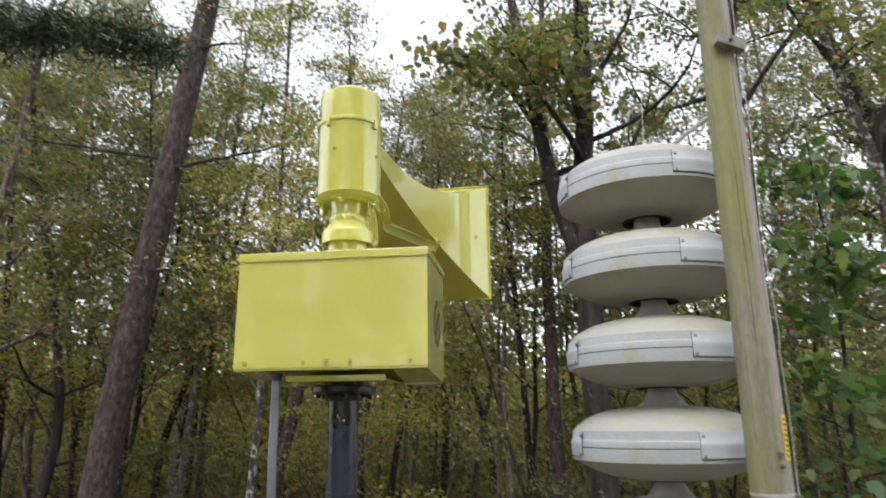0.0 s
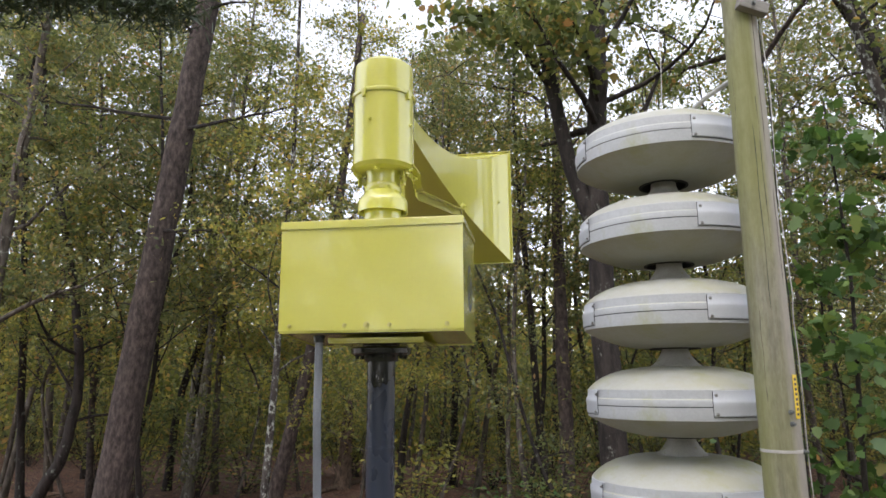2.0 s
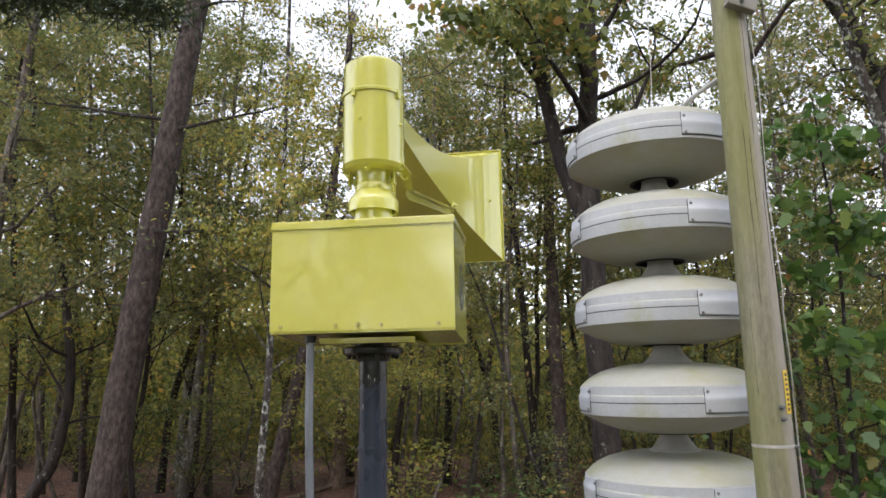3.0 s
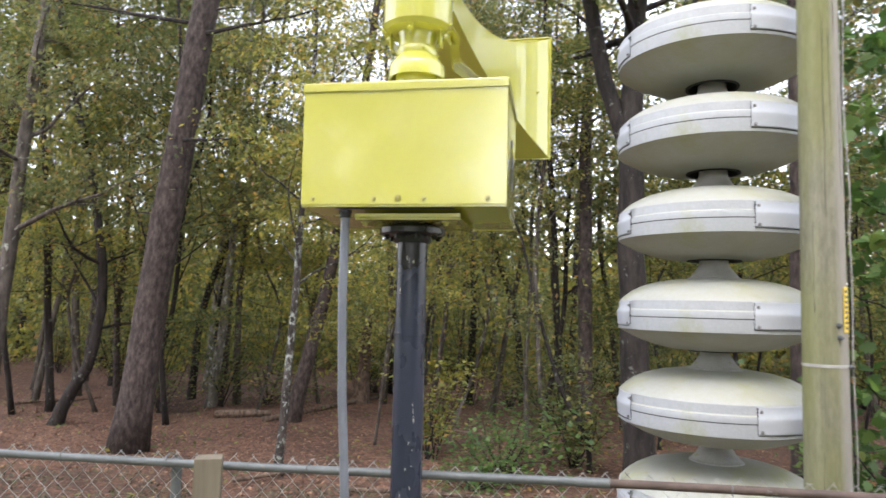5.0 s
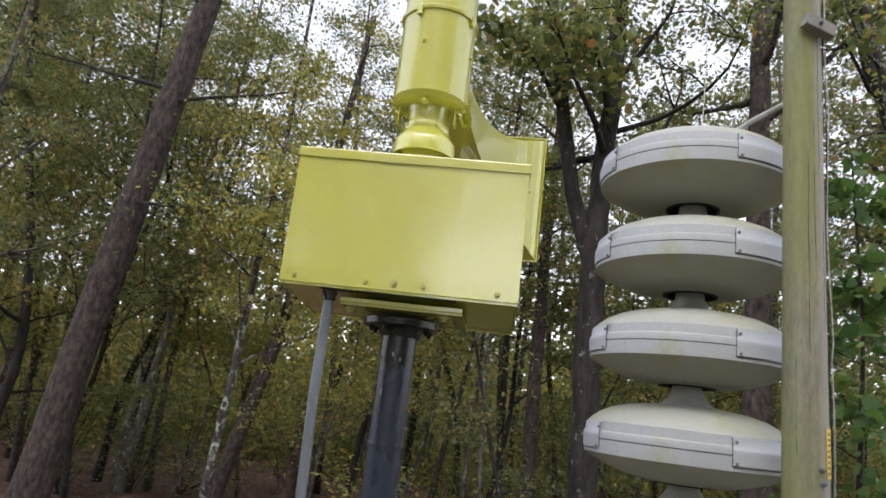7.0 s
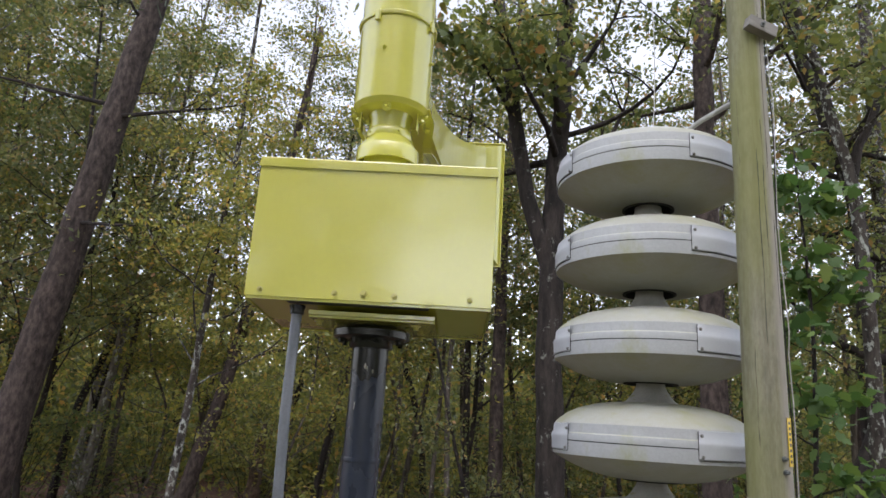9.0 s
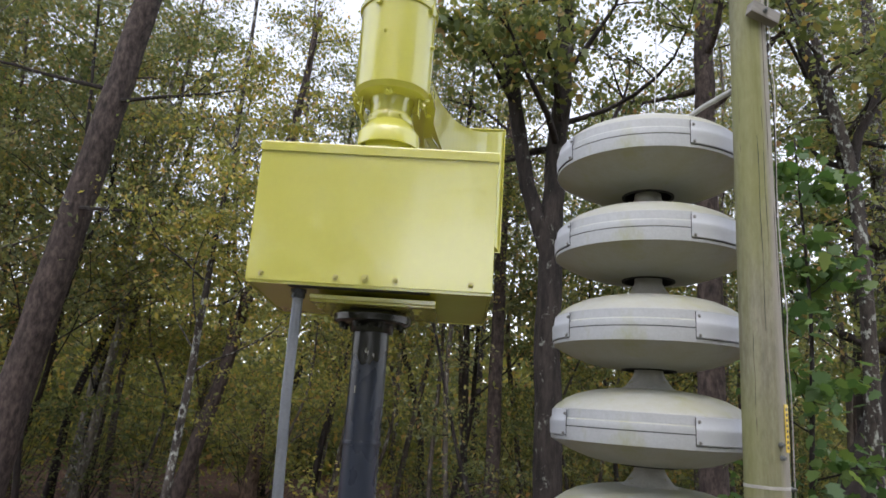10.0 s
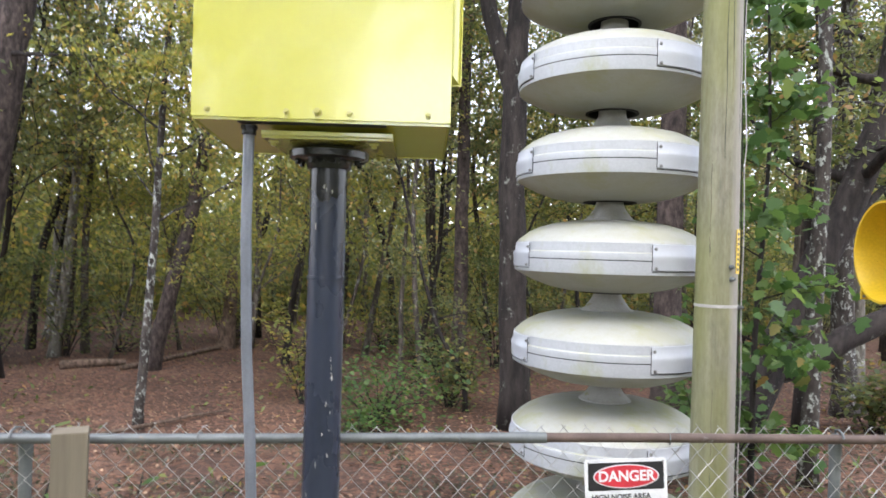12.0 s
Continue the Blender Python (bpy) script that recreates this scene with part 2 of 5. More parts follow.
def ground_material():
    mat, n, l, bsdf = nodes_of("leaf_littered_soil")
    a = noise_node(n, l, 0.5, 6)
    col = ramp(n, l, a, [(0.3, (0.088, 0.050, 0.036)), (0.55, (0.140, 0.078, 0.054)), (0.75, (0.175, 0.108, 0.075))])
    v, tc = n.new("ShaderNodeTexVoronoi"), n.new("ShaderNodeTexCoord")
    v.inputs["Scale"].default_value = 16
    l.new(tc.outputs["Object"], v.inputs["Vector"])
    sepc = n.new("ShaderNodeSeparateColor")
    l.new(v.outputs["Color"], sepc.inputs[0])
    chips = ramp(n, l, sepc.outputs[0], [(0.0, (0.45, 0.42, 0.40)), (0.6, (1.0, 0.95, 0.9)), (1.0, (1.7, 1.5, 1.3))])
    col = mix(n, l, 1.0, col, chips, "MULTIPLY")
    # unseen pale grass before the fence, added to bounce light onto undersides
    bounce_turf = ramp(n, l, noise_node(n, l, 3.0, 6, (1, 1, 1), 0.7), [(0.3, (0.16, 0.17, 0.075)), (0.7, (0.30, 0.28, 0.16))])
    edge, wave = n.new("ShaderNodeSeparateXYZ"), n.new("ShaderNodeMath")
    l.new(tc.outputs["Object"], edge.inputs[0])
    wave.operation = "MULTIPLY_ADD"
    l.new(edge.outputs["Y"], wave.inputs[0])
    wave.inputs[1].default_value = -0.5
    l.new(noise_node(n, l, 1.2, 4), wave.inputs[2])
    col = mix(n, l, ramp(n, l, wave.outputs[0], [(0.45, (0, 0, 0)), (0.75, (1, 1, 1))]), col, bounce_turf)
    l.new(col, bsdf.inputs["Base Color"])
    bsdf.inputs["Roughness"].default_value = 0.95
    bump(n, l, noise_node(n, l, 22, 7, (1, 1, 1), 0.7), bsdf, 1.0, 0.05)
    return mat


GROUND = ground_material()


# ---- mesh helpers ----
def part(name, bm, material, parent=None, label="", smooth=False):
    me = bpy.data.meshes.new(name)
    if smooth:
        for f in bm.faces:
            f.smooth = True
    bm.to_mesh(me)
    bm.free()
    if smooth:
        me.set_sharp_from_angle(angle=radians(32))
    me.materials.append(material)
    ob = new(name, me)
    ob.parent = parent
    if label:
        tagged(ob, label)
    return ob


def thing(name, label, category, at=(0, 0, 0), group="", kind=""):
    ob = new(name)
    ob.location = at
    ob.empty_display_size = 0.1
    return tagged(ob, label, category, group, kind)


def block(size, at=(0, 0, 0), bevel=0.0, turn=None):
    bm = bmesh.new()
    bmesh.ops.create_cube(bm, size=1)
    bmesh.ops.scale(bm, vec=size, verts=bm.verts)
    if bevel:
        bmesh.ops.bevel(bm, geom=bm.edges[:], offset=bevel, segments=2, affect="EDGES", profile=0.6)
    if turn:
        bm.transform(turn)
    bmesh.ops.translate(bm, vec=at, verts=bm.verts)
    return bm


def lathe(profile, segments=48, at=(0, 0, 0), start=0.0, sweep=360.0):
    """Turn (radius, height) pairs about a vertical axis."""
    bm = bmesh.new()
    full = sweep >= 359.9
    count = segments if full else segments + 1
    rings = []
    for k in range(count):
        a = radians(start + sweep * k / segments)
        rings.append([bm.verts.new((at[0] + r * math.cos(a), at[1] + r * math.sin(a), at[2] + z)) for r, z in profile])
    for k in range(segments):
        p, q = rings[k], rings[(k + 1) % count]
        for j in range(len(profile) - 1):
            bm.faces.new((p[j], q[j], q[j + 1], p[j + 1]))
    bmesh.ops.remove_doubles(bm, verts=bm.verts, dist=1e-5)
    bmesh.ops.recalc_face_normals(bm, faces=bm.faces)
    return bm


def tube(points, radii, sides=8, bm=None, cap=True, twist=0.0):
    """A tapered tube along a line of points."""
    bm = bm or bmesh.new()
    pts = [Vector(p) for p in points]
    rings, side = [], None
    for i, p in enumerate(pts):
        d = (pts[min(i + 1, len(pts) - 1)] - pts[max(i - 1, 0)]).normalized()
        if side is None:
            side = d.orthogonal().normalized()
        side = (side - d * side.dot(d)).normalized()
        other = d.cross(side)
        r = float(radii[i] if isinstance(radii, (list, tuple)) else radii)
        rings.append([bm.verts.new(p + r * (math.cos(a) * side + math.sin(a) * other)) for a in [math.tau * k / sides + twist for k in range(sides)]])
    for a, b in zip(rings, rings[1:]):
        for k in range(sides):
            bm.faces.new((a[k], a[(k + 1) % sides], b[(k + 1) % sides], b[k]))
    if cap:
        bm.faces.new(rings[0][::-1])
        bm.faces.new(rings[-1])
    return bm


def bar(points, profile, bm=None):
    """Sweep a flat section (side, up) along points, kept upright."""
    bm = bm or bmesh.new()
    pts, rings = [Vector(p) for p in points], []
    for i, p in enumerate(pts):
        d = (pts[min(i + 1, len(pts) - 1)] - pts[max(i - 1, 0)]).normalized()
        side = d.cross(Vector((0, 0, 1))).normalized()
        up = side.cross(d)
        rings.append([bm.verts.new(p + s * side + u * up) for s, u in profile])
    m = len(profile)
    for a, b in zip(rings, rings[1:]):
        for k in range(m):
            bm.faces.new((a[k], a[(k + 1) % m], b[(k + 1) % m], b[k]))
    bm.faces.new(rings[0][::-1])
    bm.faces.new(rings[-1])
    bmesh.ops.recalc_face_normals(bm, faces=bm.faces)
    return bm


def disc(radius, depth, matrix, sides=20, bevel=0.0):
    bm = bmesh.new()
    bmesh.ops.create_cone(bm, cap_ends=True, segments=sides, radius1=radius, radius2=radius - bevel, depth=depth)
    bm.transform(matrix)
    return bm


def bolt_mesh(radius, height, name):
    """A hexagon head on a washer, standing along z."""
    bm = bmesh.new()
    bmesh.ops.create_cone(bm, cap_ends=True, segments=16, radius1=radius * 1.5, radius2=radius * 1.45, depth=height * 0.3, matrix=Matrix.Translation((0, 0, height * 0.15)))
    bmesh.ops.create_cone(bm, cap_ends=True, segments=6, radius1=radius, radius2=radius * 0.86, depth=height, matrix=Matrix.Translation((0, 0, height * 0.6)))
    me = bpy.data.meshes.new(name)
    bm.to_mesh(me)
    bm.free()
    return me


def place(name, me, matrix, parent):
    ob = new(name, me)
    ob.parent = parent
    ob.matrix_basis = matrix
    return ob


def quads_mesh(name, verts, per, material):
    """A mesh of many separate small polygons of per corners each, from an array."""
    count = len(verts) // per
    me = bpy.data.meshes.new(name)
    me.vertices.add(len(verts))
    me.vertices.foreach_set("co", np.ascontiguousarray(verts, dtype=np.float32).ravel())
    me.loops.add(len(verts))
    me.loops.foreach_set("vertex_index", np.arange(len(verts), dtype=np.int32))
    me.polygons.add(count)
    me.polygons.foreach_set("loop_start", np.arange(0, len(verts), per, dtype=np.int32))
    me.update(calc_edges=True)
    me.materials.append(material)
    return me


SHAPES = {
    # outlines in the leaf's own plane: along, across
    "oval": [(-0.5, 0), (-0.05, 0.27), (0.5, 0), (-0.05, -0.27)],
    "broad": [(-0.5, 0.0), (-0.25, 0.30), (0.15, 0.30), (0.5, 0.0), (0.15, -0.30), (-0.25, -0.30)],
    "needle": [(-0.5, 0.03), (0.5, 0.05), (0.5, -0.05), (-0.5, -0.03)],
    "lobed": [(-0.46, 0.0), (-0.36, 0.24), (-0.30, 0.42), (-0.10, 0.30), (0.08, 0.48), (0.16, 0.26), (0.32, 0.24), (0.54, 0.0), (0.32, -0.24), (0.16, -0.26), (0.08, -0.48), (-0.10, -0.30), (-0.30, -0.42), (-0.36, -0.24)],
}


def leaves(rng, centres, size, shape="oval", flat=0.6, spread=0.35):
    """Corner coordinates of leaves at the centres, of uneven size and tilt."""
    outline = np.array(SHAPES[shape])
    n = len(centres)
    normal = rng.normal(size=(n, 3)) * (1 - flat) + np.array([0, 0, 1.0]) * flat
    normal /= np.linalg.norm(normal, axis=1, keepdims=True)
    along = rng.normal(size=(n, 3))
    along -= normal * (along * normal).sum(1, keepdims=True)
    along /= np.linalg.norm(along, axis=1, keepdims=True)
    across = np.cross(normal, along)
    s = size * rng.uniform(1 - spread, 1 + spread, (n, 1, 1))
    droop = (outline[None, :, :1] + 0.5) ** 2 * -0.18
    v = centres[:, None] + s * (outline[None, :, :1] * along[:, None] + outline[None, :, 1:] * across[:, None] + droop * np.array([0, 0, 1.0]))
    return v.reshape(-1, 3), len(outline)


# ---- ground: level at the fence, falling away into the woods ----
def ground_z(x, y):
    fall = float(np.interp(y, [0.8, 3.0, 7.0, 14.0, 30.0, 80.0], [0.0, -0.75, -0.92, -1.12, -1.35, -1.6]))
    rough = 0.05 * noise.noise(Vector((x * 0.5, y * 0.5, 0))) + 0.12 * noise.noise(Vector((x * 0.12, y * 0.12, 3)))
    return fall + rough * min(1.0, max(0.0, (y - 0.6) / 2.0))


def make_ground():
    bm = bmesh.new()
    def steps():
        near = [i * 0.5 for i in range(-60, 61)]
        far = [30 * 1.35 ** k for k in range(1, 13)]
        return [-v for v in far[::-1]] + near + far
    xs, ys = steps(), steps()
    grid = [[bm.verts.new((x, y, ground_z(x, y))) for x in xs] for y in ys]
    for a, b in zip(grid, grid[1:]):
        for i in range(len(xs) - 1):
            bm.faces.new((a[i], a[i + 1], b[i + 1], b[i]))
    ob = part("ground", bm, GROUND, smooth=True)
    tagged(ob, "brown woodland soil with fallen leaves, unseen pale grass added in front", "ground", kind="structure")


make_ground()


# ---- chain-link fence ----
def fence_y(x):
    return 0.335 + 0.055 * x


def make_fence():
    fence = thing("chain_link_fence", "waist-high galvanised chain-link fence with a partly rusted top rail", "fence", (0, fence_y(0), 0))
    inv = Vector((0, -fence_y(0), 0))
    rail_z, half = 1.205, 0.0418
    def along(x, z, off=0.0):
        return Vector((x, fence_y(x) + off, z)) + inv
    part("top_rail", tube([along(x, rail_z + 0.004 * math.sin(x * 1.7)) for x in np.linspace(-4.2, 0.70, 16)], 0.0172, 14), GALV, fence, smooth=True)
    part("top_rail", tube([along(x, rail_z + 0.004 * math.sin(x * 1.7)) for x in np.linspace(0.70, 4.6, 14)], 0.0168, 14), RUST, fence, "rusted brown top rail", smooth=True)
    part("rail_sleeve", tube([along(0.635, rail_z + 0.003), along(0.765, rail_z + 0.003)], 0.0195, 14), GALV, fence, smooth=True)
    # woven wires
    bm = bmesh.new()
    rng = random.Random(3)
    count = int(8.6 / half)
    for k in range(count):
        x0, pts = -4.1 + k * half, []
        rows = 27
        for j in range(rows + 1):
            z = rail_z + 0.034 - j * 0.0455
            flip = (j + k) % 2
            pts.append(along(x0 + half * flip * 1.06 + rng.uniform(-0.001, 0.001), z + rng.uniform(-0.002, 0.002), 0.024 + (0.004 if flip else -0.004)))
        top = pts[0] + Vector((rng.uniform(-0.012, 0.012), rng.uniform(-0.004, 0.004), rng.uniform(-0.006, 0.012)))
        tube([top] + pts, 0.0017, 4, bm, cap=False)
    part("wire_mesh", bm, WIRE, fence, "diamond-woven galvanised wire")
    for x in (-1.02, 1.885, 4.5, -3.9):
        post = part("fence_post", tube([along(x, -0.1, 0.050), along(x, 1.165, 0.050)], 0.0205, 16), GALV, fence, smooth=True)
        cap = lathe([(0, 0.05), (0.010, 0.048), (0.019, 0.036), (0.0225, 0.012), (0.0230, -0.03), (0.0207, -0.03)], 18, along(x, 1.165, 0.050))
        part("post_cap", cap, GALV, post, smooth=True)
        hook = tube([along(x, 1.20, 0.055), along(x - 0.006, 1.228, 0.040), along(x - 0.012, 1.236, 0.012), along(x - 0.014, 1.229, -0.012), along(x - 0.014, 1.212, -0.024)], 0.0045, 6)
        part("rail_hook", hook, GALV, post, smooth=True)
    for x in (-0.43, 0.30, 0.46, -2.0, 1.22, -1.5):
        ring = [along(x + 0.004 * math.sin(a), rail_z + 0.0192 * math.cos(a), 0.0192 * math.sin(a)) for a in np.linspace(0, math.tau, 14)]
        part("wire_tie", tube(ring, 0.0022, 5), GALV, fence)


make_fence()


def make_lumber_post():
    post = tagged(part("timber_post", block((0.104, 0.086, 1.345), bevel=0.004), LUMBER), "sawn timber post standing against the fence", "post")
    post.location = (-0.806, 0.19, 0.585)
    post.rotation_euler = (0, radians(0.4), radians(23))


make_lumber_post()


# ---- sign on the fence ----
def lettering(text, size, material, parent, at, bold=0.0, spacing=1.0):
    cu = bpy.data.curves.new("letters", "FONT")
    cu.body, cu.size, cu.align_x, cu.align_y, cu.extrude, cu.offset, cu.space_character = text, size, "CENTER", "CENTER", 0.0006, bold, spacing
    tmp = bpy.data.objects.new("letters", cu)
    scene.collection.objects.link(tmp)
    me = bpy.data.meshes.new_from_object(tmp.evaluated_get(bpy.context.evaluated_depsgraph_get()))
    bpy.data.objects.remove(tmp)
    bpy.data.curves.remove(cu)
    me.name = "letters"
    me.materials.clear()
    me.materials.append(material)
    ob = new("letters", me)
    ob.parent = parent
    ob.matrix_basis = Matrix.Translation(at) @ pose(0, 0, 0, 90, 0, 0)
    return ob


def rounded(width, height, radius, depth, at, material, name, parent, label=""):
    bm = bmesh.new()
    ring = []
    for cx, cz, a0 in ((1, 1, 0), (-1, 1, 90), (-1, -1, 180), (1, -1, 270)):
        for k in range(7):
            a = radians(a0 + 15 * k)
            ring.append((cx * (width / 2 - radius) + radius * math.cos(a), cz * (height / 2 - radius) + radius * math.sin(a)))
    front = [bm.verts.new((at[0] + x, at[1] - depth / 2, at[2] + z)) for x, z in ring]
    back = [bm.verts.new((at[0] + x, at[1] + depth / 2, at[2] + z)) for x, z in ring]
    bm.faces.new(front)
    bm.faces.new(back[::-1])
    for k in range(len(ring)):
        j = (k + 1) % len(ring)
        bm.faces.new((front[k], back[k], back[j], front[j]))
    bmesh.ops.recalc_face_normals(bm, faces=bm.faces)
    return part(name, bm, material, parent, label)


def oval(rx, rz, depth, at, material, name, parent):
    bm = disc(1, depth, pose(0, 0, 0, 90, 0, 0), 48)
    bmesh.ops.scale(bm, vec=(rx, 1, rz), verts=bm.verts)
    bmesh.ops.translate(bm, vec=at, verts=bm.verts)
    return part(name, bm, material, parent)


def make_sign():
    sign = thing("warning_sign", "white danger sign with red oval wired to the fence", "sign", (1.055, fence_y(1.055) - 0.028, 1.03))
    sign.rotation_euler = (radians(-4), radians(-2.0), radians(3))
    panel = rounded(0.300, 0.220, 0.010, 0.003, (0, 0, 0), WHITE_SIGN, "panel", sign)
    rounded(0.276, 0.096, 0.006, 0.001, (0, -0.0025, 0.050), BLACK_SIGN, "black_field", panel)
    oval(0.120, 0.042, 0.001, (0, -0.0040, 0.050), WHITE_SIGN, "white_oval", panel)
    oval(0.115, 0.038, 0.001, (0, -0.0052, 0.050), RED_SIGN, "red_oval", panel)
    lettering("DANGER", 0.051, WHITE_SIGN, panel, (0, -0.0068, 0.050), 0.0014)
    lettering("HIGH NOISE AREA", 0.026, BLACK_SIGN, panel, (-0.02, -0.0030, -0.022), 0.0006)
    for k, w in enumerate((0.20, 0.17)):
        rounded(w, 0.014, 0.002, 0.001, (-0.02, -0.0025, -0.060 - 0.026 * k), BLACK_SIGN, "text_bar", panel)
    for x in (-0.135, 0.135):
        oval(0.004, 0.004, 0.004, (x, -0.003, 0.098), STEEL, "eyelet", panel)


make_sign()


# ---- the yellow rotating siren on its mast ----
AX, AY = -0.008, 0.243
HORN_TURN = 88.0


def make_siren():
    siren = thing("rotating_siren", "yellow rotating siren with long square horn on dark mast", "siren", (AX, AY, 0))
    gz = ground_z(AX, AY)
    mast = part("mast", lathe([(0.0620, gz - 0.1), (0.0618, 1.0), (0.0605, 1.7), (0.0595, 2.14)], 40), MAST, siren, "slate-painted steel pipe with chipped paint", True)
    part("seam_ring", lathe([(0.0595, 1.756), (0.0630, 1.757), (0.0638, 1.764), (0.0630, 1.771), (0.0595, 1.772)], 40), MAST, mast, smooth=True)
    chips = random.Random(14)
    for k, (ang, z) in enumerate(((-62, 1.50), (-60, 1.475), (-57, 1.44), (-58, 1.455), (-72, 1.36), (-74, 1.352), (-60, 1.33), (-83, 1.26), (-62, 1.27), (-95, 2.06), (-88, 2.05), (-70, 2.045), (-120, 1.93), (-66, 1.19), (-100, 1.16), (-130, 1.06), (-69, 1.02))):
        bm = bmesh.new()
        w, hh = chips.uniform(0.0015, 0.005), chips.uniform(0.003, 0.013)
        ring = []
        for q in range(7):
            t = math.tau * q / 7
            aa = radians(ang) + w * math.cos(t) * chips.uniform(0.3, 1.3) / 0.063
            rr = 0.0624 - 0.0013 * max(0.0, z - 1.0)
            ring.append(bm.verts.new((rr * math.cos(aa), rr * math.sin(aa), z + hh * math.sin(t) * chips.uniform(0.6, 1.2))))
        bm.faces.new(ring)
        part("paint_chip", bm, PALE_LINE, mast)
    # glossy black paint run down from the flange, with a ragged lower edge
    bm = bmesh.new()
    drip = random.Random(6)
    top, low = [], []
    for k in range(40):
        a = math.tau * k / 40
        top.append(bm.verts.new((0.0607 * math.cos(a), 0.0607 * math.sin(a), 2.128)))
        low.append(bm.verts.new((0.0611 * math.cos(a), 0.0611 * math.sin(a), 2.035 + drip.uniform(-0.012, 0.012) + 0.02 * math.sin(2.3 * a))))
    for k in range(40):
        bm.faces.new((low[k], low[(k + 1) % 40], top[(k + 1) % 40], top[k]))
    part("paint_run", bm, BLACK, mast, "glossy black paint run below the flange", True)
    flange = part("flange", lathe([(0.060, 2.120), (0.070, 2.121), (0.073, 2.126), (0.075, 2.147), (0.121, 2.149), (0.130, 2.155), (0.131, 2.176), (0.124, 2.183), (0.080, 2.185), (0.080, 2.192), (0.0, 2.192)], 44), BLACK, siren, "black pipe flange", True)
    nut = bolt_mesh(0.0105, 0.017, "flange_bolt")
    nut.materials.append(BLACK)
    for k in range(8):
        a = math.tau * (k + 0.5) / 8
        place("flange_bolt", nut, Matrix.Translation((0.104 * math.cos(a), 0.104 * math.sin(a), 2.151)) @ pose(0, 0, 0, 180), flange)

    # cabinet: folded sheet with an overlapping lid
    y0, y1 = -AY, 0.469 - AY
    xo = -AX
    bm = block((0.76, y1 - y0, 0.491), (xo, (y0 + y1) / 2, 2.4425))
    bmesh.ops.delete(bm, geom=[f for f in bm.faces if abs(f.normal.z) > 0.9], context="FACES_ONLY")
    for v in bm.verts:
        if v.co.z < 2.3 and v.co.y < y0 + 0.1:
            v.co.z = 2.232
    bmesh.ops.bevel(bm, geom=[e for e in bm.edges if abs(e.verts[0].co.z - e.verts[1].co.z) > 0.1], offset=0.003, segments=2, affect="EDGES")
    bmesh.ops.solidify(bm, geom=bm.faces[:], thickness=0.004)
    cabinet = part("cabinet", bm, YELLOW, siren, "yellow folded-sheet equipment cabinet")
    part("front_panel", block((0.764, 0.004, 0.450), (xo, y0 - 0.0025, 2.465), 0.0015), YELLOW, cabinet)
    bm = bmesh.new()
    low, high = 2.201, 2.2355
    ring = [(xo - 0.374, y0 + 0.005, high), (xo + 0.374, y0 + 0.005, high), (xo + 0.374, y1 - 0.006, low), (xo - 0.374, y1 - 0.006, low)]
    under = [bm.verts.new(p) for p in ring]
    over = [bm.verts.new((x, y, z + 0.004)) for x, y, z in ring]
    bm.faces.new(under)
    bm.faces.new(over[::-1])
    for k in range(4):
        bm.faces.new((under[k], over[k], over[(k + 1) % 4], under[(k + 1) % 4]))
    bmesh.ops.recalc_face_normals(bm, faces=bm.faces)
    part("floor_pan", bm, YELLOW, cabinet)
    # dark strip painting the shadow between panel edge and mount plate
    part("floor_slot", block((0.44, 0.036, 0.004), (xo - 0.03, y0 + 0.025, 2.2315)), DARK, cabinet, "dark strip standing in for the shaded gap behind the front panel")
    part("lid", block((0.772, y1 - y0 + 0.012, 0.030), (xo, (y0 + y1) / 2, 2.700), 0.004), YELLOW, cabinet, "overlapping sheet lid")
    part("lid_lip", bar([(xo - 0.386, y0 - 0.0085, 2.688), (xo - 0.1, y0 - 0.0095, 2.6865), (xo + 0.05, y0 - 0.0085, 2.688), (xo + 0.386, y0 - 0.0085, 2.6885)], [(-0.0015, -0.007), (0.0015, -0.007), (0.0015, 0.010), (-0.0015, 0.010)]), YELLOW, cabinet)
    part("mount_plate", block((0.40, 0.38, 0.008), (xo + 0.010, 0.010, 2.1965), 0.002), YELLOW, cabinet)
    part("mount_rail", block((0.400, 0.008, 0.015), (xo + 0.010, -0.186, 2.2075), 0.002), YELLOW, cabinet)
    screw = bolt_mesh(0.0062, 0.008, "cabinet_screw")
    screw.materials.append(SCREW)
    facing = pose(0, 0, 0, 90)
    for x in (-0.335, -0.103, 0.083, 0.315):
        place("cabinet_screw", screw, Matrix.Translation((xo + x, y0 - 0.0045, 2.262)) @ facing, cabinet)
    place("cabinet_screw", screw, Matrix.Translation((xo - 0.012, y0 - 0.0045, 2.264)) @ facing @ Matrix.Scale(1.35, 4), cabinet)
    for x, y in ((-0.16, -0.15), (0.15, -0.15), (-0.16, 0.15), (0.15, 0.15)):
        place("plate_bolt", screw, Matrix.Translation((xo + x, y, 2.1885)) @ pose(0, 0, 0, 180) @ Matrix.Scale(1.7, 4), cabinet)
    # small emblem on the cabinet's flank: a ring and a bolt-shaped bar
    em = bmesh.new()
    for k in range(24):
        a, b = math.tau * k / 24, math.tau * (k + 1) / 24
        if 0.3 < a < 1.1:
            continue
        ring = [(0.105 * math.cos(a), 0.105 * math.sin(a)), (0.105 * math.cos(b), 0.105 * math.sin(b)), (0.078 * math.cos(b), 0.078 * math.sin(b)), (0.078 * math.cos(a), 0.078 * math.sin(a))]
        em.faces.new([em.verts.new((xo + 0.3812, 0.02 + 0.8 * p, 2.44 + q)) for p, q in ring])
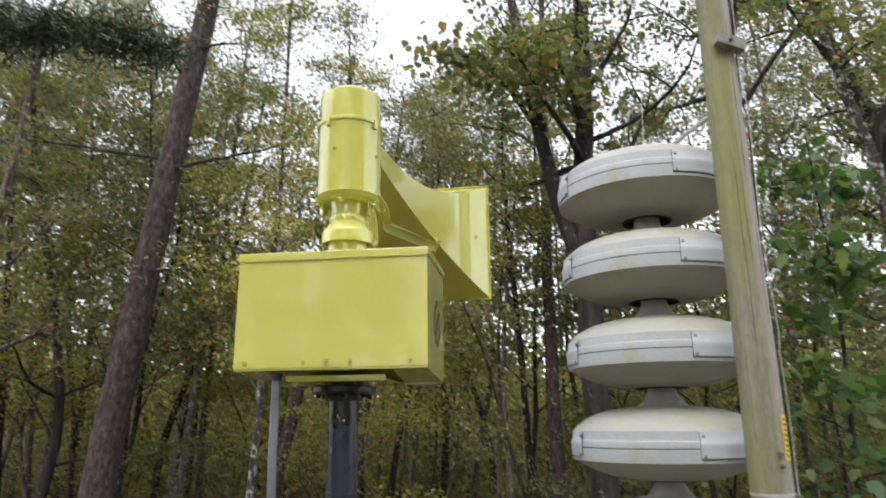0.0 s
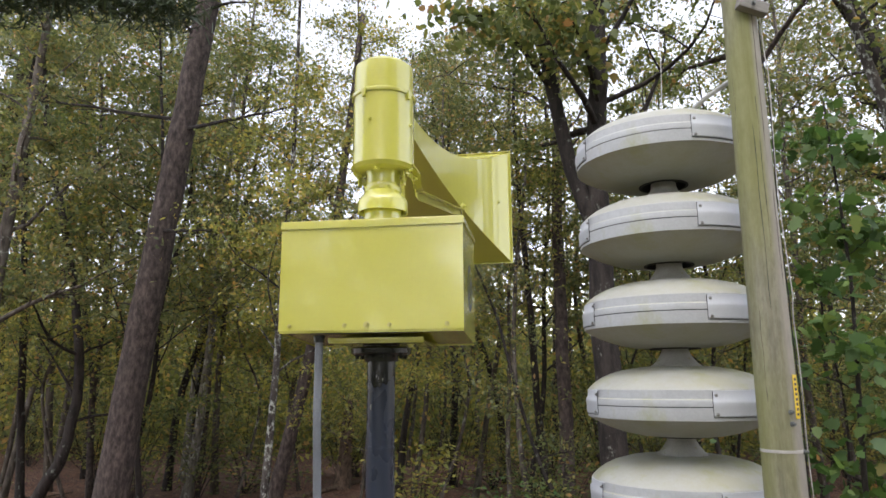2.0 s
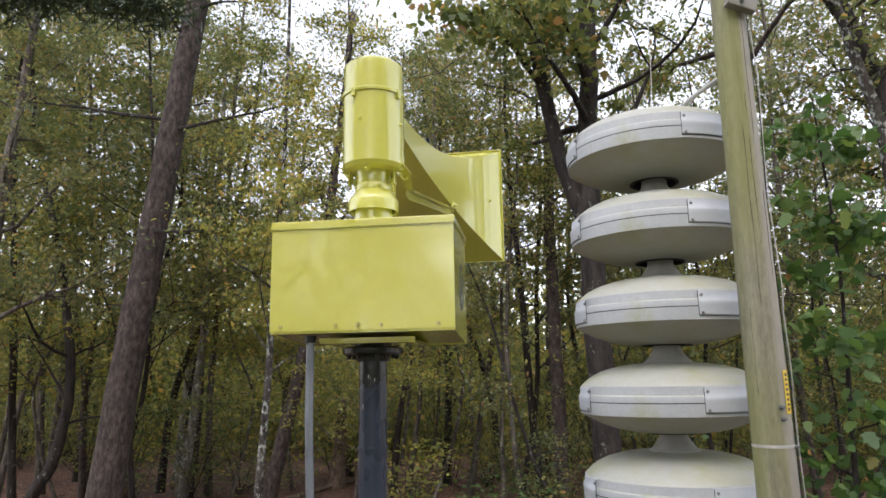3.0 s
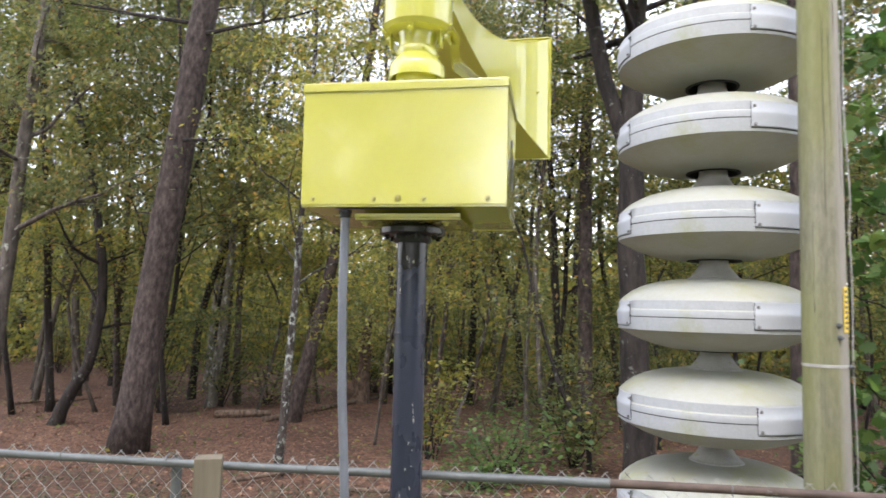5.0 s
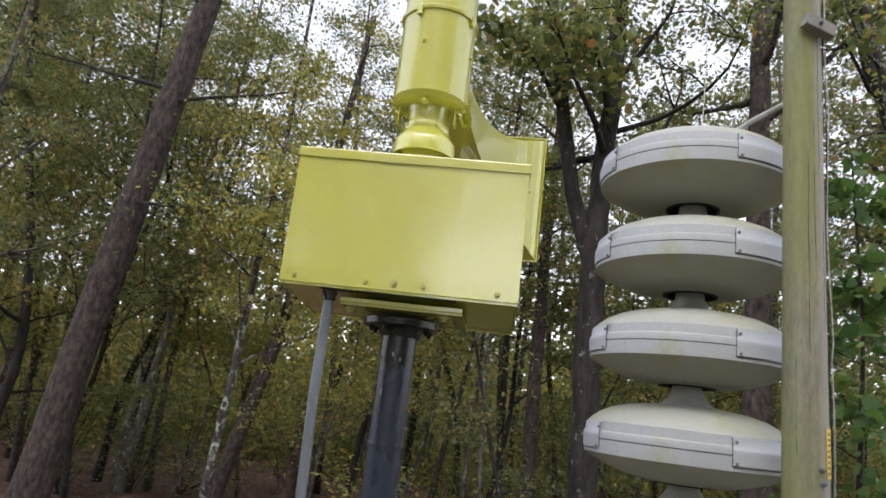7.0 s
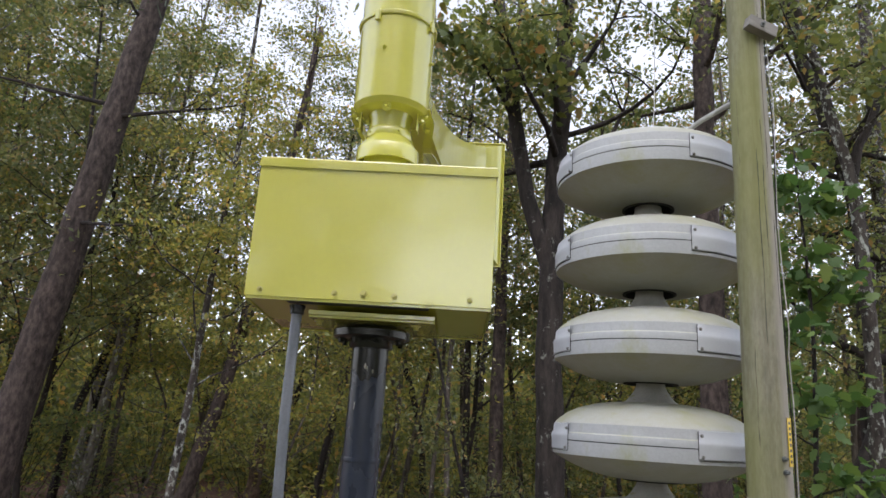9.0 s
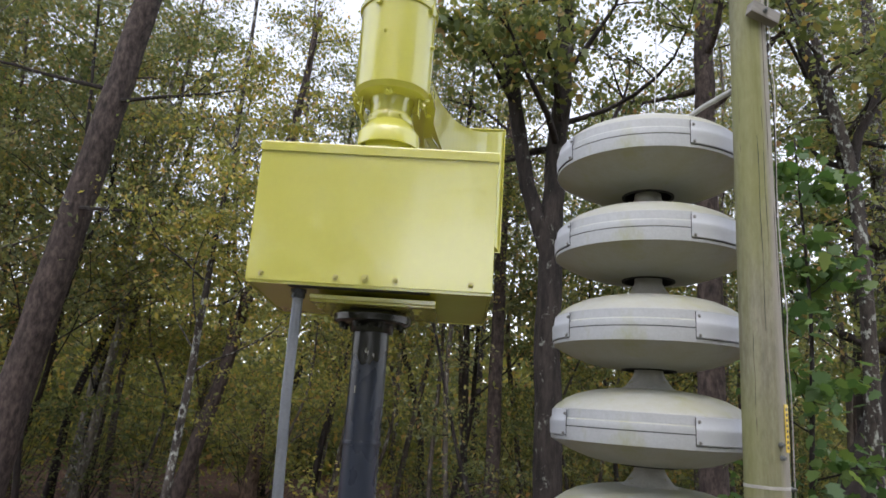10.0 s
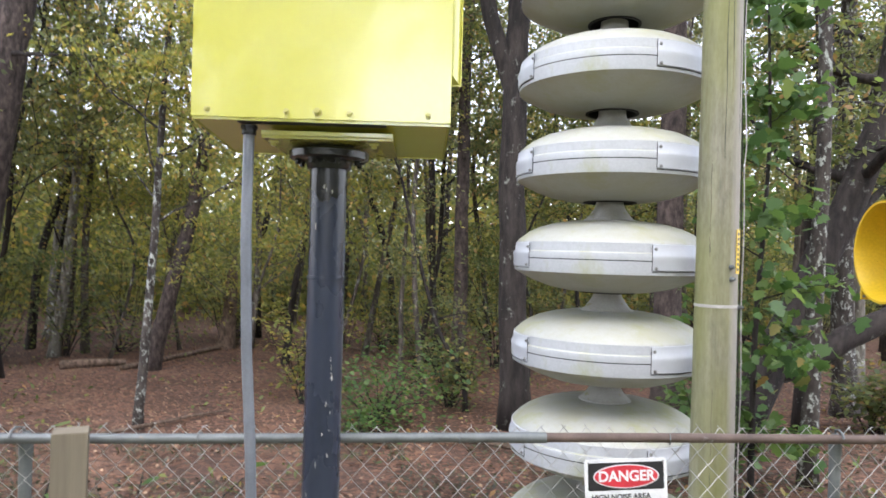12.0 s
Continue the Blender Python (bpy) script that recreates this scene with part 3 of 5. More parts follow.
    for quad in (((-0.06, -0.05), (0.0, 0.01), (0.02, -0.01), (-0.04, -0.07)), ((-0.03, 0.0), (0.05, 0.07), (0.07, 0.05), (0.0, -0.015))):
        em.faces.new([em.verts.new((xo + 0.3812, 0.02 + p, 2.44 + q)) for p, q in quad])
    part("emblem", em, EMBLEM, cabinet, "dark blue round emblem")

    # pedestal and rotating head
    part("pedestal", lathe([(0.098, 2.714), (0.098, 2.722), (0.086, 2.724), (0.085, 2.86), (0.07, 2.862)], 40), YELLOW, siren, smooth=True)
    part("rain_collar", lathe([(0.100, 2.806), (0.107, 2.797), (0.113, 2.797), (0.1135, 2.846), (0.110, 2.853), (0.088, 2.884), (0.084, 2.892), (0.074, 2.893)], 44), YELLOW, siren, smooth=True)
    part("neck", lathe([(0.081, 2.888), (0.084, 2.896), (0.084, 2.916), (0.081, 2.922), (0.078, 2.926), (0.077, 2.960), (0.083, 2.985), (0.090, 3.005)], 40), YELLOW, siren, smooth=True)
    housing = part("motor_housing", lathe([(0.0, 2.985), (0.105, 2.985), (0.128, 2.992), (0.140, 3.010), (0.141, 3.345), (0.136, 3.348)], 56), YELLOW, siren, "cylindrical motor housing", True)
    part("housing_cap", lathe([(0.138, 3.346), (0.1385, 3.45), (0.136, 3.488), (0.120, 3.505), (0.06, 3.513), (0.0, 3.515)], 56), YELLOW, housing, smooth=True)
    part("band", lathe([(0.140, 3.331), (0.1475, 3.333), (0.149, 3.338), (0.149, 3.346), (0.1455, 3.350), (0.137, 3.351)], 56), YELLOW, housing, smooth=True)
    turn = pose(0, 0, 0, 0, 0, HORN_TURN)
    for a in (-115, -22, 68, 158):
        clip = block((0.012, 0.020, 0.042), (0.149, 0, 3.328), 0.003)
        clip.transform(pose(0, 0, 0, 0, 0, a + HORN_TURN))
        part("clip", clip, YELLOW, housing)
    stud = bolt_mesh(0.009, 0.016, "stud")
    stud.materials.append(YELLOW)
    for a, z, s in ((-106, 3.19, 0.7), (-100, 3.06, 0.25), (-18, 3.17, 0.6), (170, 3.2, 0.7)):
        place("stud", stud, pose(0, 0, 0, 0, 0, a + HORN_TURN) @ Matrix.Translation((0.1405, 0, z)) @ pose(0, 0, 0, 0, 90) @ Matrix.Scale(s, 4), housing)
    for a in (-95, -30, 30, 95, 180):
        place("stud", stud, pose(0, 0, 0, 0, 0, a + HORN_TURN) @ Matrix.Translation((0.108, 0, 2.983)) @ pose(0, 0, 0, 0, 140) @ Matrix.Scale(1.25, 4), housing)
    for a in (-140, -60, 20, 100):
        place("stud", stud, pose(0, 0, 0, 0, 0, a) @ Matrix.Translation((0.080, 0, 2.906)) @ pose(0, 0, 0, 0, 90) @ Matrix.Scale(0.6, 4), housing)

    # horn: a square flare of sheet metal, open at the mouth
    length, start = 1.545, 0.158
    def half_w(s):
        return 0.046 * (0.455 / 0.046) ** (s ** 1.22)
    def half_h(s):
        return 0.046 * (0.395 / 0.046) ** (s ** 1.25)
    def centre(s):
        return 3.362 - 0.125 * s
    bm = bmesh.new()
    loops = []
    inner = []
    steps = 30
    for k in range(steps + 1):
        s = k / steps
        u, w, h, c = start + length * s, half_w(s), half_h(s), centre(s)
        loops.append([bm.verts.new((u, v, c + z)) for v, z in ((-w, -h), (w, -h), (w, h), (-w, h))])
        w, h = w - 0.004, h - 0.004
        inner.append([bm.verts.new((u, v, c + z)) for v, z in ((-w, -h), (w, -h), (w, h), (-w, h))])
    for rings, flip in ((loops, False), (inner, True)):
        for a, b in zip(rings, rings[1:]):
            for k in range(4):
                f = (a[k], b[k], b[(k + 1) % 4], a[(k + 1) % 4])
                bm.faces.new(f[::-1] if flip else f)
    for k in range(4):
        bm.faces.new((loops[-1][k], inner[-1][k], inner[-1][(k + 1) % 4], loops[-1][(k + 1) % 4]))
        bm.faces.new((loops[0][k], loops[0][(k + 1) % 4], inner[0][(k + 1) % 4], inner[0][k]))
    bmesh.ops.recalc_face_normals(bm, faces=bm.faces)
    bm.transform(turn)
    horn = part("horn", bm, YELLOW, siren, "long square flared sheet-metal horn")
    # throat flange, mouth lip and a seam bolt
    part("throat_flange", block((0.022, 0.135, 0.135), turn @ Vector((start - 0.004, 0, 3.362)), 0.003, turn), YELLOW, horn)
    w, h, u, c = 0.455, 0.395, start + length, centre(1)
    lip = bmesh.new()
    for size, at in (((0.016, 2 * w + 0.014, 0.006), (0, 0, h + 0.003)), ((0.016, 2 * w + 0.014, 0.006), (0, 0, -h - 0.003)), ((0.016, 0.006, 2 * h), (0, w + 0.003, 0)), ((0.016, 0.006, 2 * h), (0, -w - 0.003, 0))):
        piece = block(size, (u + at[0] - 0.006, at[1], c + at[2]), 0.001)
        me = bpy.data.meshes.new("tmp")
        piece.to_mesh(me)
        piece.free()
        lip.from_mesh(me)
        bpy.data.meshes.remove(me)
    lip.transform(turn)
    part("mouth_lip", lip, YELLOW, horn)
    for side in (-1, 1):
        s = 0.93
        place("side_bolt", stud, turn @ Matrix.Translation((start + length * s, side * (half_w(s) + 0.001), centre(s))) @ pose(0, 0, 0, 90 * -side) @ Matrix.Scale(0.9, 4), horn)
    # two angle-iron braces from the housing to the horn's lower edges
    for side in (-1, 1):
        s = 0.66
        ue, we, ze = start + length * s, half_w(s), centre(s) - half_h(s)
        path = [(-0.03, side * 0.112, 2.995), (0.07, side * 0.122, 2.985), (0.22, side * 0.100, 2.955), (0.27, side * 0.100, 2.950), (ue - 0.06, side * (we + 0.004), ze - 0.055)]
        angle = [(-0.002, -0.024), (0.002, -0.024), (0.002, 0.014), (side * -0.034, 0.014), (side * -0.034, 0.018), (-0.002, 0.018)]
        bm = bar(path, angle)
        bm = bar([(ue - 0.075, side * (we + 0.006), ze - 0.05), (ue - 0.04, side * (we + 0.007), ze - 0.03), (ue + 0.01, side * (we + 0.012), ze + 0.012)], [(-0.003, -0.020), (0.003, -0.020), (0.003, 0.020), (-0.003, 0.020)], bm)
        bm.transform(turn)
        strut = part("brace", bm, YELLOW, siren, "yellow angle-iron brace")
        tab = block((0.046, 0.006, 0.075), (-0.02, side * 0.104, 2.958), 0.002)
        tab.transform(turn)
        part("bracket_tab", tab, YELLOW, strut)
        for q in ((-0.01, 2.992), (0.09, 2.98)):
            place("brace_bolt", stud, turn @ Matrix.Translation((q[0], side * 0.122, q[1])) @ pose(0, 0, 0, 90 * -side), strut)
        place("brace_bolt", stud, turn @ Matrix.Translation((ue, side * (we + 0.014), ze + 0.004)) @ pose(0, 0, 0, 90 * -side), strut)

    # electrical conduit from the cabinet floor down to the ground
    pts = [(-0.224 - AX, -0.195, 2.226), (-0.225 - AX, -0.195, 1.9), (-0.214 - AX, -0.195, 1.55), (-0.195 - AX, -0.195, 1.25), (-0.180 - AX, -0.195, 0.9), (-0.175 - AX, -0.193, 0.3), (-0.175 - AX, -0.193, -0.1)]
    conduit = part("conduit", tube(pts, 0.0165, 18), CONDUIT, siren, "grey metal electrical conduit", True)
    part("conduit_fitting", lathe([(0.0172, 2.196), (0.022, 2.198), (0.022, 2.214), (0.025, 2.215), (0.025, 2.2255), (0.0, 2.2258)], 18, (-0.224 - AX, -0.195, 0)), BLACK, conduit)

    # the lid, head and horn sit a little lower on the cabinet
    def lower(z):
        return z - 0.016 * min(1.0, max(0.0, (z - 2.24) / 0.42))
    for ob in siren.children_recursive:
        if ob.type != "MESH":
            continue
        if ob.matrix_basis.is_identity and ob.data.users == 1:
            for v in ob.data.vertices:
                v.co.z = lower(v.co.z)
        else:
            spot = ob.matrix_basis.translation.copy()
            ob.location.z = lower(spot.z)


make_siren()


# ---- white stacked loudspeaker column ----
SX, SY, PITCH = 1.82, 3.40, 0.7215


def make_stack():
    base = ground_z(SX, SY)
    stack = thing("stacked_siren", "tall column of white round loudspeaker cells stained with algae", "siren", (SX, SY, 0))
    upper = lathe([(0.0, 0.230), (0.17, 0.228), (0.30, 0.219), (0.44, 0.198), (0.56, 0.164), (0.645, 0.122), (0.698, 0.083), (0.722, 0.060), (0.734, 0.048), (0.740, 0.040), (0.744, -0.026), (0.755, -0.034), (0.758, -0.046), (0.757, -0.082)], 72)
    lower = lathe([(0.757, -0.089), (0.756, -0.150), (0.753, -0.186), (0.742, -0.192), (0.70, -0.216), (0.60, -0.266), (0.47, -0.312), (0.34, -0.338), (0.24, -0.346), (0.20, -0.346)], 72)
    seam = lathe([(0.748, -0.080), (0.748, -0.091)], 72)
    well = lathe([(0.212, -0.344), (0.212, -0.356), (0.19, -0.356), (0.185, -0.15), (0.0, -0.15)], 32)
    neck = lathe([(0.108, -0.33), (0.110, -0.365), (0.122, -0.395), (0.146, -0.432), (0.172, -0.466), (0.190, -0.484), (0.205, -0.489), (0.208, -0.500)], 40)
    plate = lathe([(0.738, 0.036), (0.747, 0.034), (0.752, -0.024), (0.764, -0.040), (0.767, -0.060), (0.764, -0.082), (0.762, -0.150), (0.752, -0.158)], 14, (0, 0, 0), 0, 46)
    rim = lathe([(0.7435, -0.158), (0.7605, -0.1585), (0.7605, -0.1615), (0.744, -0.163)], 14, (0, 0, 0), 0, 46)
    shared = {}
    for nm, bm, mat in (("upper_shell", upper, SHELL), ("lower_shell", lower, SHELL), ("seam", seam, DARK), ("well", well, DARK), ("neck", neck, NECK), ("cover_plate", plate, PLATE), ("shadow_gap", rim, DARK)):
        for f in bm.faces:
            f.smooth = nm not in ("shadow_gap",)
        me = bpy.data.meshes.new(nm)
        bm.to_mesh(me)
        bm.free()
        me.set_sharp_from_angle(angle=radians(32))
        me.materials.append(mat)
        shared[nm] = me
    gap = block((0.004, 0.0035, 0.186), (0.757, 0, -0.063))
    me = bpy.data.meshes.new("plate_edge")
    gap.to_mesh(me)
    gap.free()
    me.materials.append(DARK)
    shared["plate_edge"] = me
    head = bolt_mesh(0.0085, 0.010, "cover_bolt")
    head.materials.append(STEEL)
    cells = 7
    for i in range(cells):
        z = 4.073 - PITCH * i
        cell = new("speaker_cell")
        cell.parent = stack
        cell.matrix_basis = pose(0, 0, z, 0, 0, (0.0, -0.6, 0.8, -0.4, 0.5, -0.2, 0.0)[i])
        for nm in ("upper_shell", "lower_shell", "seam", "well"):
            place(nm, shared[nm], Matrix.Identity(4), cell)
        if i < cells - 1:
            place("neck", shared["neck"], Matrix.Identity(4), cell)
        # three cover plates round the rim; edge angles measured from the front
        for k in range(3):
            a0 = -82 + 120 * k
            p = place("cover_plate", shared["cover_plate"], pose(0, 0, 0, 0, 0, a0), cell)
            place("shadow_gap", shared["shadow_gap"], pose(0, 0, 0, 0, 0, a0), cell)
            for a in (a0, a0 + 46):
                place("plate_edge", shared["plate_edge"], pose(0, 0, 0, 0, 0, a), cell)
            for a in (a0 + 2.2, a0 + 43.8):
                place("cover_bolt", head, pose(0, 0, 0, 0, 0, a) @ Matrix.Translation((0.752, 0, 0.0)) @ pose(0, 0, 0, 0, 84), cell)
                place("cover_bolt", head, pose(0, 0, 0, 0, 0, a) @ Matrix.Translation((0.762, 0, -0.138)) @ pose(0, 0, 0, 0, 90), cell)
    part("foot_column", lathe([(0.205, base - 0.1), (0.205, 4.073 - PITCH * 6 - 0.345)], 32), NECK, stack, smooth=True)
    # one cell has an open socket beside the pole
    sock = disc(0.026, 0.02, pose(0.72, -0.245, 4.073 - PITCH - 0.035, 0, 90, -18.8), 18, 0.004)
    part("cable_socket", sock, DARK, stack, "black round cable socket")


make_stack()


# ---- utility pole with its fittings ----
PX, PY = 2.335, 2.555


def make_pole():
    pole = thing("utility_pole", "grey-green weathered wooden utility pole beside the speaker column", "pole", (PX, PY, 0))
    base = ground_z(PX, PY) - 0.2
    bm = bmesh.new()
    rings = []
    for j in range(60):
        z = base + (9.4 - base) * j / 59
        r = 0.150 - 0.0048 * (z - base)
        ring = []
        for k in range(40):
            a = math.tau * k / 40
            w = 1 + 0.012 * noise.noise(Vector((math.cos(a) * 5, math.sin(a) * 5, z * 0.25))) + 0.006 * noise.noise(Vector((math.cos(a) * 14, math.sin(a) * 14, z * 0.15)))
            ring.append(bm.verts.new((r * w * math.cos(a), r * w * math.sin(a), z)))
        rings.append(ring)
    for a, b in zip(rings, rings[1:]):
        for k in range(40):
            bm.faces.new((a[k], a[(k + 1) % 40], b[(k + 1) % 40], b[k]))
    bm.faces.new(rings[-1])
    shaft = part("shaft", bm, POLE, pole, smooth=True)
    # drying cracks
    rng = random.Random(8)
    for k in range(9):
        a, z0, ln = radians(-150 + 17 * k + rng.uniform(-5, 5)), rng.uniform(-0.2, 3.9), rng.uniform(0.5, 1.6)
        pts = []
        for j in range(9):
            z = z0 + ln * j / 8
            r = 0.150 - 0.0048 * (z - base) - 0.0012
            b = a + 0.02 * math.sin(j * 1.7 + k)
            pts.append((r * math.cos(b), r * math.sin(b), z))
        part("crack", tube(pts, [0.0005] + [rng.uniform(0.0018, 0.0034) for _ in range(7)] + [0.0005], 4), DARK, shaft)
    # tag with an unreadable number on a flat plate
    def on(a, z, out=0.0):
        r = 0.150 - 0.0048 * (z - base) + out
        return Matrix.Translation((r * math.cos(radians(a)), r * math.sin(radians(a)), z)) @ pose(0, 0, 0, 0, 0, a + 90)
    tag = part("number_tag", block((0.052, 0.003, 0.30), (0, 0, 0), 0.001), TAG, pole, "narrow yellow metal number tag")
    tag.matrix_basis = on(-47, 1.905, 0.004)
    for k in range(8):
        part("number_bar", block((0.024, 0.0015, 0.018), (0, -0.0024, 0.118 - 0.034 * k)), BLACK_SIGN, tag)
    nail = bolt_mesh(0.012, 0.03, "lag_bolt")
    nail.materials.append(GALV)
    for a, z in ((-74, 1.80), (-72, 1.72), (-30, 1.53)):
        place("lag_bolt", nail, on(a, z) @ pose(0, 0, 0, 90), pole)
    part("strap", lathe([(0.139, 1.524), (0.1412, 1.525), (0.1412, 1.544), (0.139, 1.545)], 40), PALE_LINE, pole, "pale worn strap")
    # weathered wooden cleat near the top
    arm = part("cleat", block((0.235, 0.075, 0.095), (0, 0, 0), 0.006), GREY_WOOD, pole, "grey weathered wooden cleat")
    arm.matrix_basis = Matrix.Translation((0.055, -0.145, 4.86)) @ pose(0, 0, 0, 0, 16, 14)
    place("cleat_bolt", nail, Matrix.Translation((0.05, -0.19, 4.86)) @ pose(0, 0, 0, 90), pole)
    # ground wires down the far flank
    for k, (a, out) in enumerate(((-24, 0.010), (-19, 0.026))):
        pts = []
        for j in range(46):
            z = 6.5 - 0.155 * j
            r = 0.150 - 0.0048 * (z - base) + out + (0.012 * math.sin(j * 0.5 + k) if 2.6 < z < 4.4 else 0.004 * math.sin(j * 0.9 + k))
            b = radians(a + 2.5 * math.sin(j * 0.31 + k))
            pts.append((r * math.cos(b), r * math.sin(b), z))
        part("ground_wire", tube(pts, 0.004, 6), PALE_LINE if k else DARK, pole, smooth=True)
    # brace tube to the column's top cell
    part("stay_tube", tube([(-0.08, 0.11, 4.37), (-0.22, 0.33, 4.33), (-0.30, 0.46, 4.29), (-0.34, 0.52, 4.25)], 0.020, 14), WIRE, pole, "galvanised stay tube", True)


make_pole()


def make_line():
    pts = [(SX - 0.02 + 0.10 * s + 0.02 * math.sin(s * 9), SY - 0.25 + 0.25 * s, 4.26 + 4.2 * s) for s in np.linspace(0, 1, 40)]
    ob = part("hoist_cable", tube(pts, 0.0038, 6), PALE_LINE, smooth=True)
    tagged(ob, "thin pale hoisting cable rising from the speaker column", "cable")


make_line()


# ---- twin yellow horns of another siren ----
def make_twin_horns():
    at = Vector((3.015, 1.50, 0))
    base = ground_z(at.x, at.y)
    twin = thing("horn_siren", "deep yellow siren with round projecting horns on a post", "siren", at)
    # a ribbed drum with round horns of flared tube
    def horn(name, yaw, centre, mouth_r, length):
        prof_out = [(mouth_r * 1.03, 0.0), (mouth_r * 1.03, 0.012), (mouth_r, 0.016), (mouth_r * 0.93, 0.10), (mouth_r * 0.88, length * 0.6), (mouth_r * 0.80, length)]
        prof_in = [(mouth_r * 1.03, 0.0), (mouth_r * 0.985, 0.0), (mouth_r * 0.93, 0.06), (mouth_r * 0.80, length * 0.45), (mouth_r * 0.45, length * 0.85), (0.0, length * 0.88)]
        m = Matrix.Translation(centre) @ pose(0, 0, 0, 0, 0, yaw) @ pose(0, 0, 0, 0, 90, 0)
        bm = lathe(prof_out, 48)
        me = bpy.data.meshes.new("tmp")
        b2 = lathe(prof_in, 48)
        b2.to_mesh(me)
        b2.free()
        bm.from_mesh(me)
        bpy.data.meshes.remove(me)
        bm.transform(m)
        ob = part(name, bm, YELLOW_DEEP, twin, "deep yellow round horn open at the front", True)
        return ob, m
    horn("horn", -6, Vector((-0.270, -0.01, 1.915)), 0.268, 0.50)
    horn("horn", 38, Vector((-0.05, -0.36, 1.95)), 0.285, 0.50)
    part("mount_plate", block((0.26, 0.012, 0.46), (0.0, 0.36, 1.87), 0.004), YELLOW_DEEP, twin, "yellow square mounting plate")
    part("drum", lathe([(0.0, 1.62), (0.20, 1.62), (0.23, 1.66), (0.23, 2.10), (0.20, 2.15), (0.0, 2.16)], 40, (0.36, 0.16, 0)), YELLOW_DEEP, twin, smooth=True)
    part("post", tube([(0.36, 0.16, base - 0.1), (0.36, 0.16, 1.63)], 0.057, 20), MAST, twin, smooth=True)
    rivet = bolt_mesh(0.006, 0.006, "rivet")
    rivet.materials.append(STEEL)
    for z in (1.66, 1.88, 2.10):
        place("rivet", rivet, Matrix.Translation((-0.115, 0.353, z)) @ pose(0, 0, 0, 90), twin)


make_twin_horns()


# ---- trees ----
def wander(rng, start, direction, length, steps, bend, rise):
    """A wandering line, as a limb grows."""
    p, d, pts = np.array(start, float), np.array(direction, float), [np.array(start, float)]
    d /= np.linalg.norm(d)
    for _ in range(steps):
        d = d + rng.normal(0, bend, 3) + np.array([0, 0, rise])
        d /= np.linalg.norm(d)
        p = p + d * length / steps
        pts.append(p.copy())
    return pts


def grow(seed, path, radius, limbs, first, reach, leaf, leaf_size, per_cluster, shape="oval", bark=None, sides=10, tip=0.3, cluster=0.35, rise=0.06, stubs=0, twigs=4, top_leaf=True):
    """Meshes of one tree: the woody parts and the crown. path: (x, y, z) points of the trunk from its foot."""
    rng = np.random.default_rng(seed)
    ctrl = np.array(path, float)
    t = np.linspace(0, 1, len(ctrl))
    n = 26
    fine = np.linspace(0, 1, n)
    line = np.stack([np.interp(fine, t, ctrl[:, i]) for i in range(3)], 1)
    for _ in range(3):
        line[1:-1] = (line[:-2] + 2 * line[1:-1] + line[2:]) / 4
    line[1:-1, :2] += rng.normal(0, min(0.012, radius * 0.06), (n - 2, 2))
    rad = [radius * ((1 - f) ** 0.8 * (1 - tip) + tip) * (1 + 0.3 * math.exp(-f * 40)) for f in fine]
    bm = tube([tuple(p) for p in line], rad, sides)
    centres = []
    for k in range(stubs):
        f = rng.uniform(0.15, 0.75)
        i = int(f * (n - 1))
        a = rng.uniform(0, math.tau)
        pts = wander(rng, line[i], (math.cos(a), math.sin(a), 0.15), rng.uniform(0.15, 0.9), 3, 0.2, 0.0)
        tube([tuple(p) for p in pts], [0.028, 0.02, 0.014, 0.006], 5, bm)
    for k in range(limbs):
        f = first + (1 - first) * (k + rng.uniform(0, 0.9)) / limbs
        i = min(n - 2, int(f * (n - 1)))
        a = k * 2.4 + rng.uniform(-0.5, 0.5)
        ln = reach * (1.05 - 0.6 * (f - first) / (1.001 - first)) * rng.uniform(0.6, 1.15)
        pts = wander(rng, line[i], (math.cos(a), math.sin(a), rng.uniform(0.1, 0.7)), ln, 7, 0.16, rise)
        r0 = rad[i] * rng.uniform(0.28, 0.48)
        tube([tuple(p) for p in pts], [max(0.006, r0 * (1 - 0.85 * j / 7)) for j in range(8)], 5, bm, cap=False)
        for q in range(twigs):
            j = rng.integers(2, 8)
            b = rng.uniform(0, math.tau)
            sub = wander(rng, pts[j], (math.cos(b), math.sin(b), rng.uniform(-0.15, 0.5)), ln * rng.uniform(0.25, 0.5), 4, 0.22, rise * 0.5)
            tube([tuple(p) for p in sub], [max(0.004, r0 * 0.35 * (1 - 0.8 * m / 4)) for m in range(5)], 3, bm, cap=False)
            for m in (2, 3, 4):
                centres.append(sub[m])
        for j in (4, 5, 6, 7):
            centres.append(pts[j])
    if top_leaf:
        centres += [line[-1], line[-2]]
    wood = bpy.data.meshes.new("trunk")
    for f in bm.faces:
        f.smooth = True
    bm.to_mesh(wood)
    bm.free()
    wood.materials.append(bark)
    crown = None
    if per_cluster and len(centres):
        c = np.array(centres)
        c = c[rng.random(len(c)) < 0.61]
        per_cluster = round(per_cluster * 2.1)
        spots = np.repeat(c, per_cluster, 0)
        spots = spots + rng.normal(0, 1, spots.shape) * cluster * np.array([1, 1, 0.32]) * rng.uniform(0.35, 1.3, (len(c), 1)).repeat(per_cluster, 0)
        v, per = leaves(rng, spots, leaf_size * 0.82, shape, 0.5, 0.5)
        crown = quads_mesh("crown", v, per, leaf)
    return wood, crown


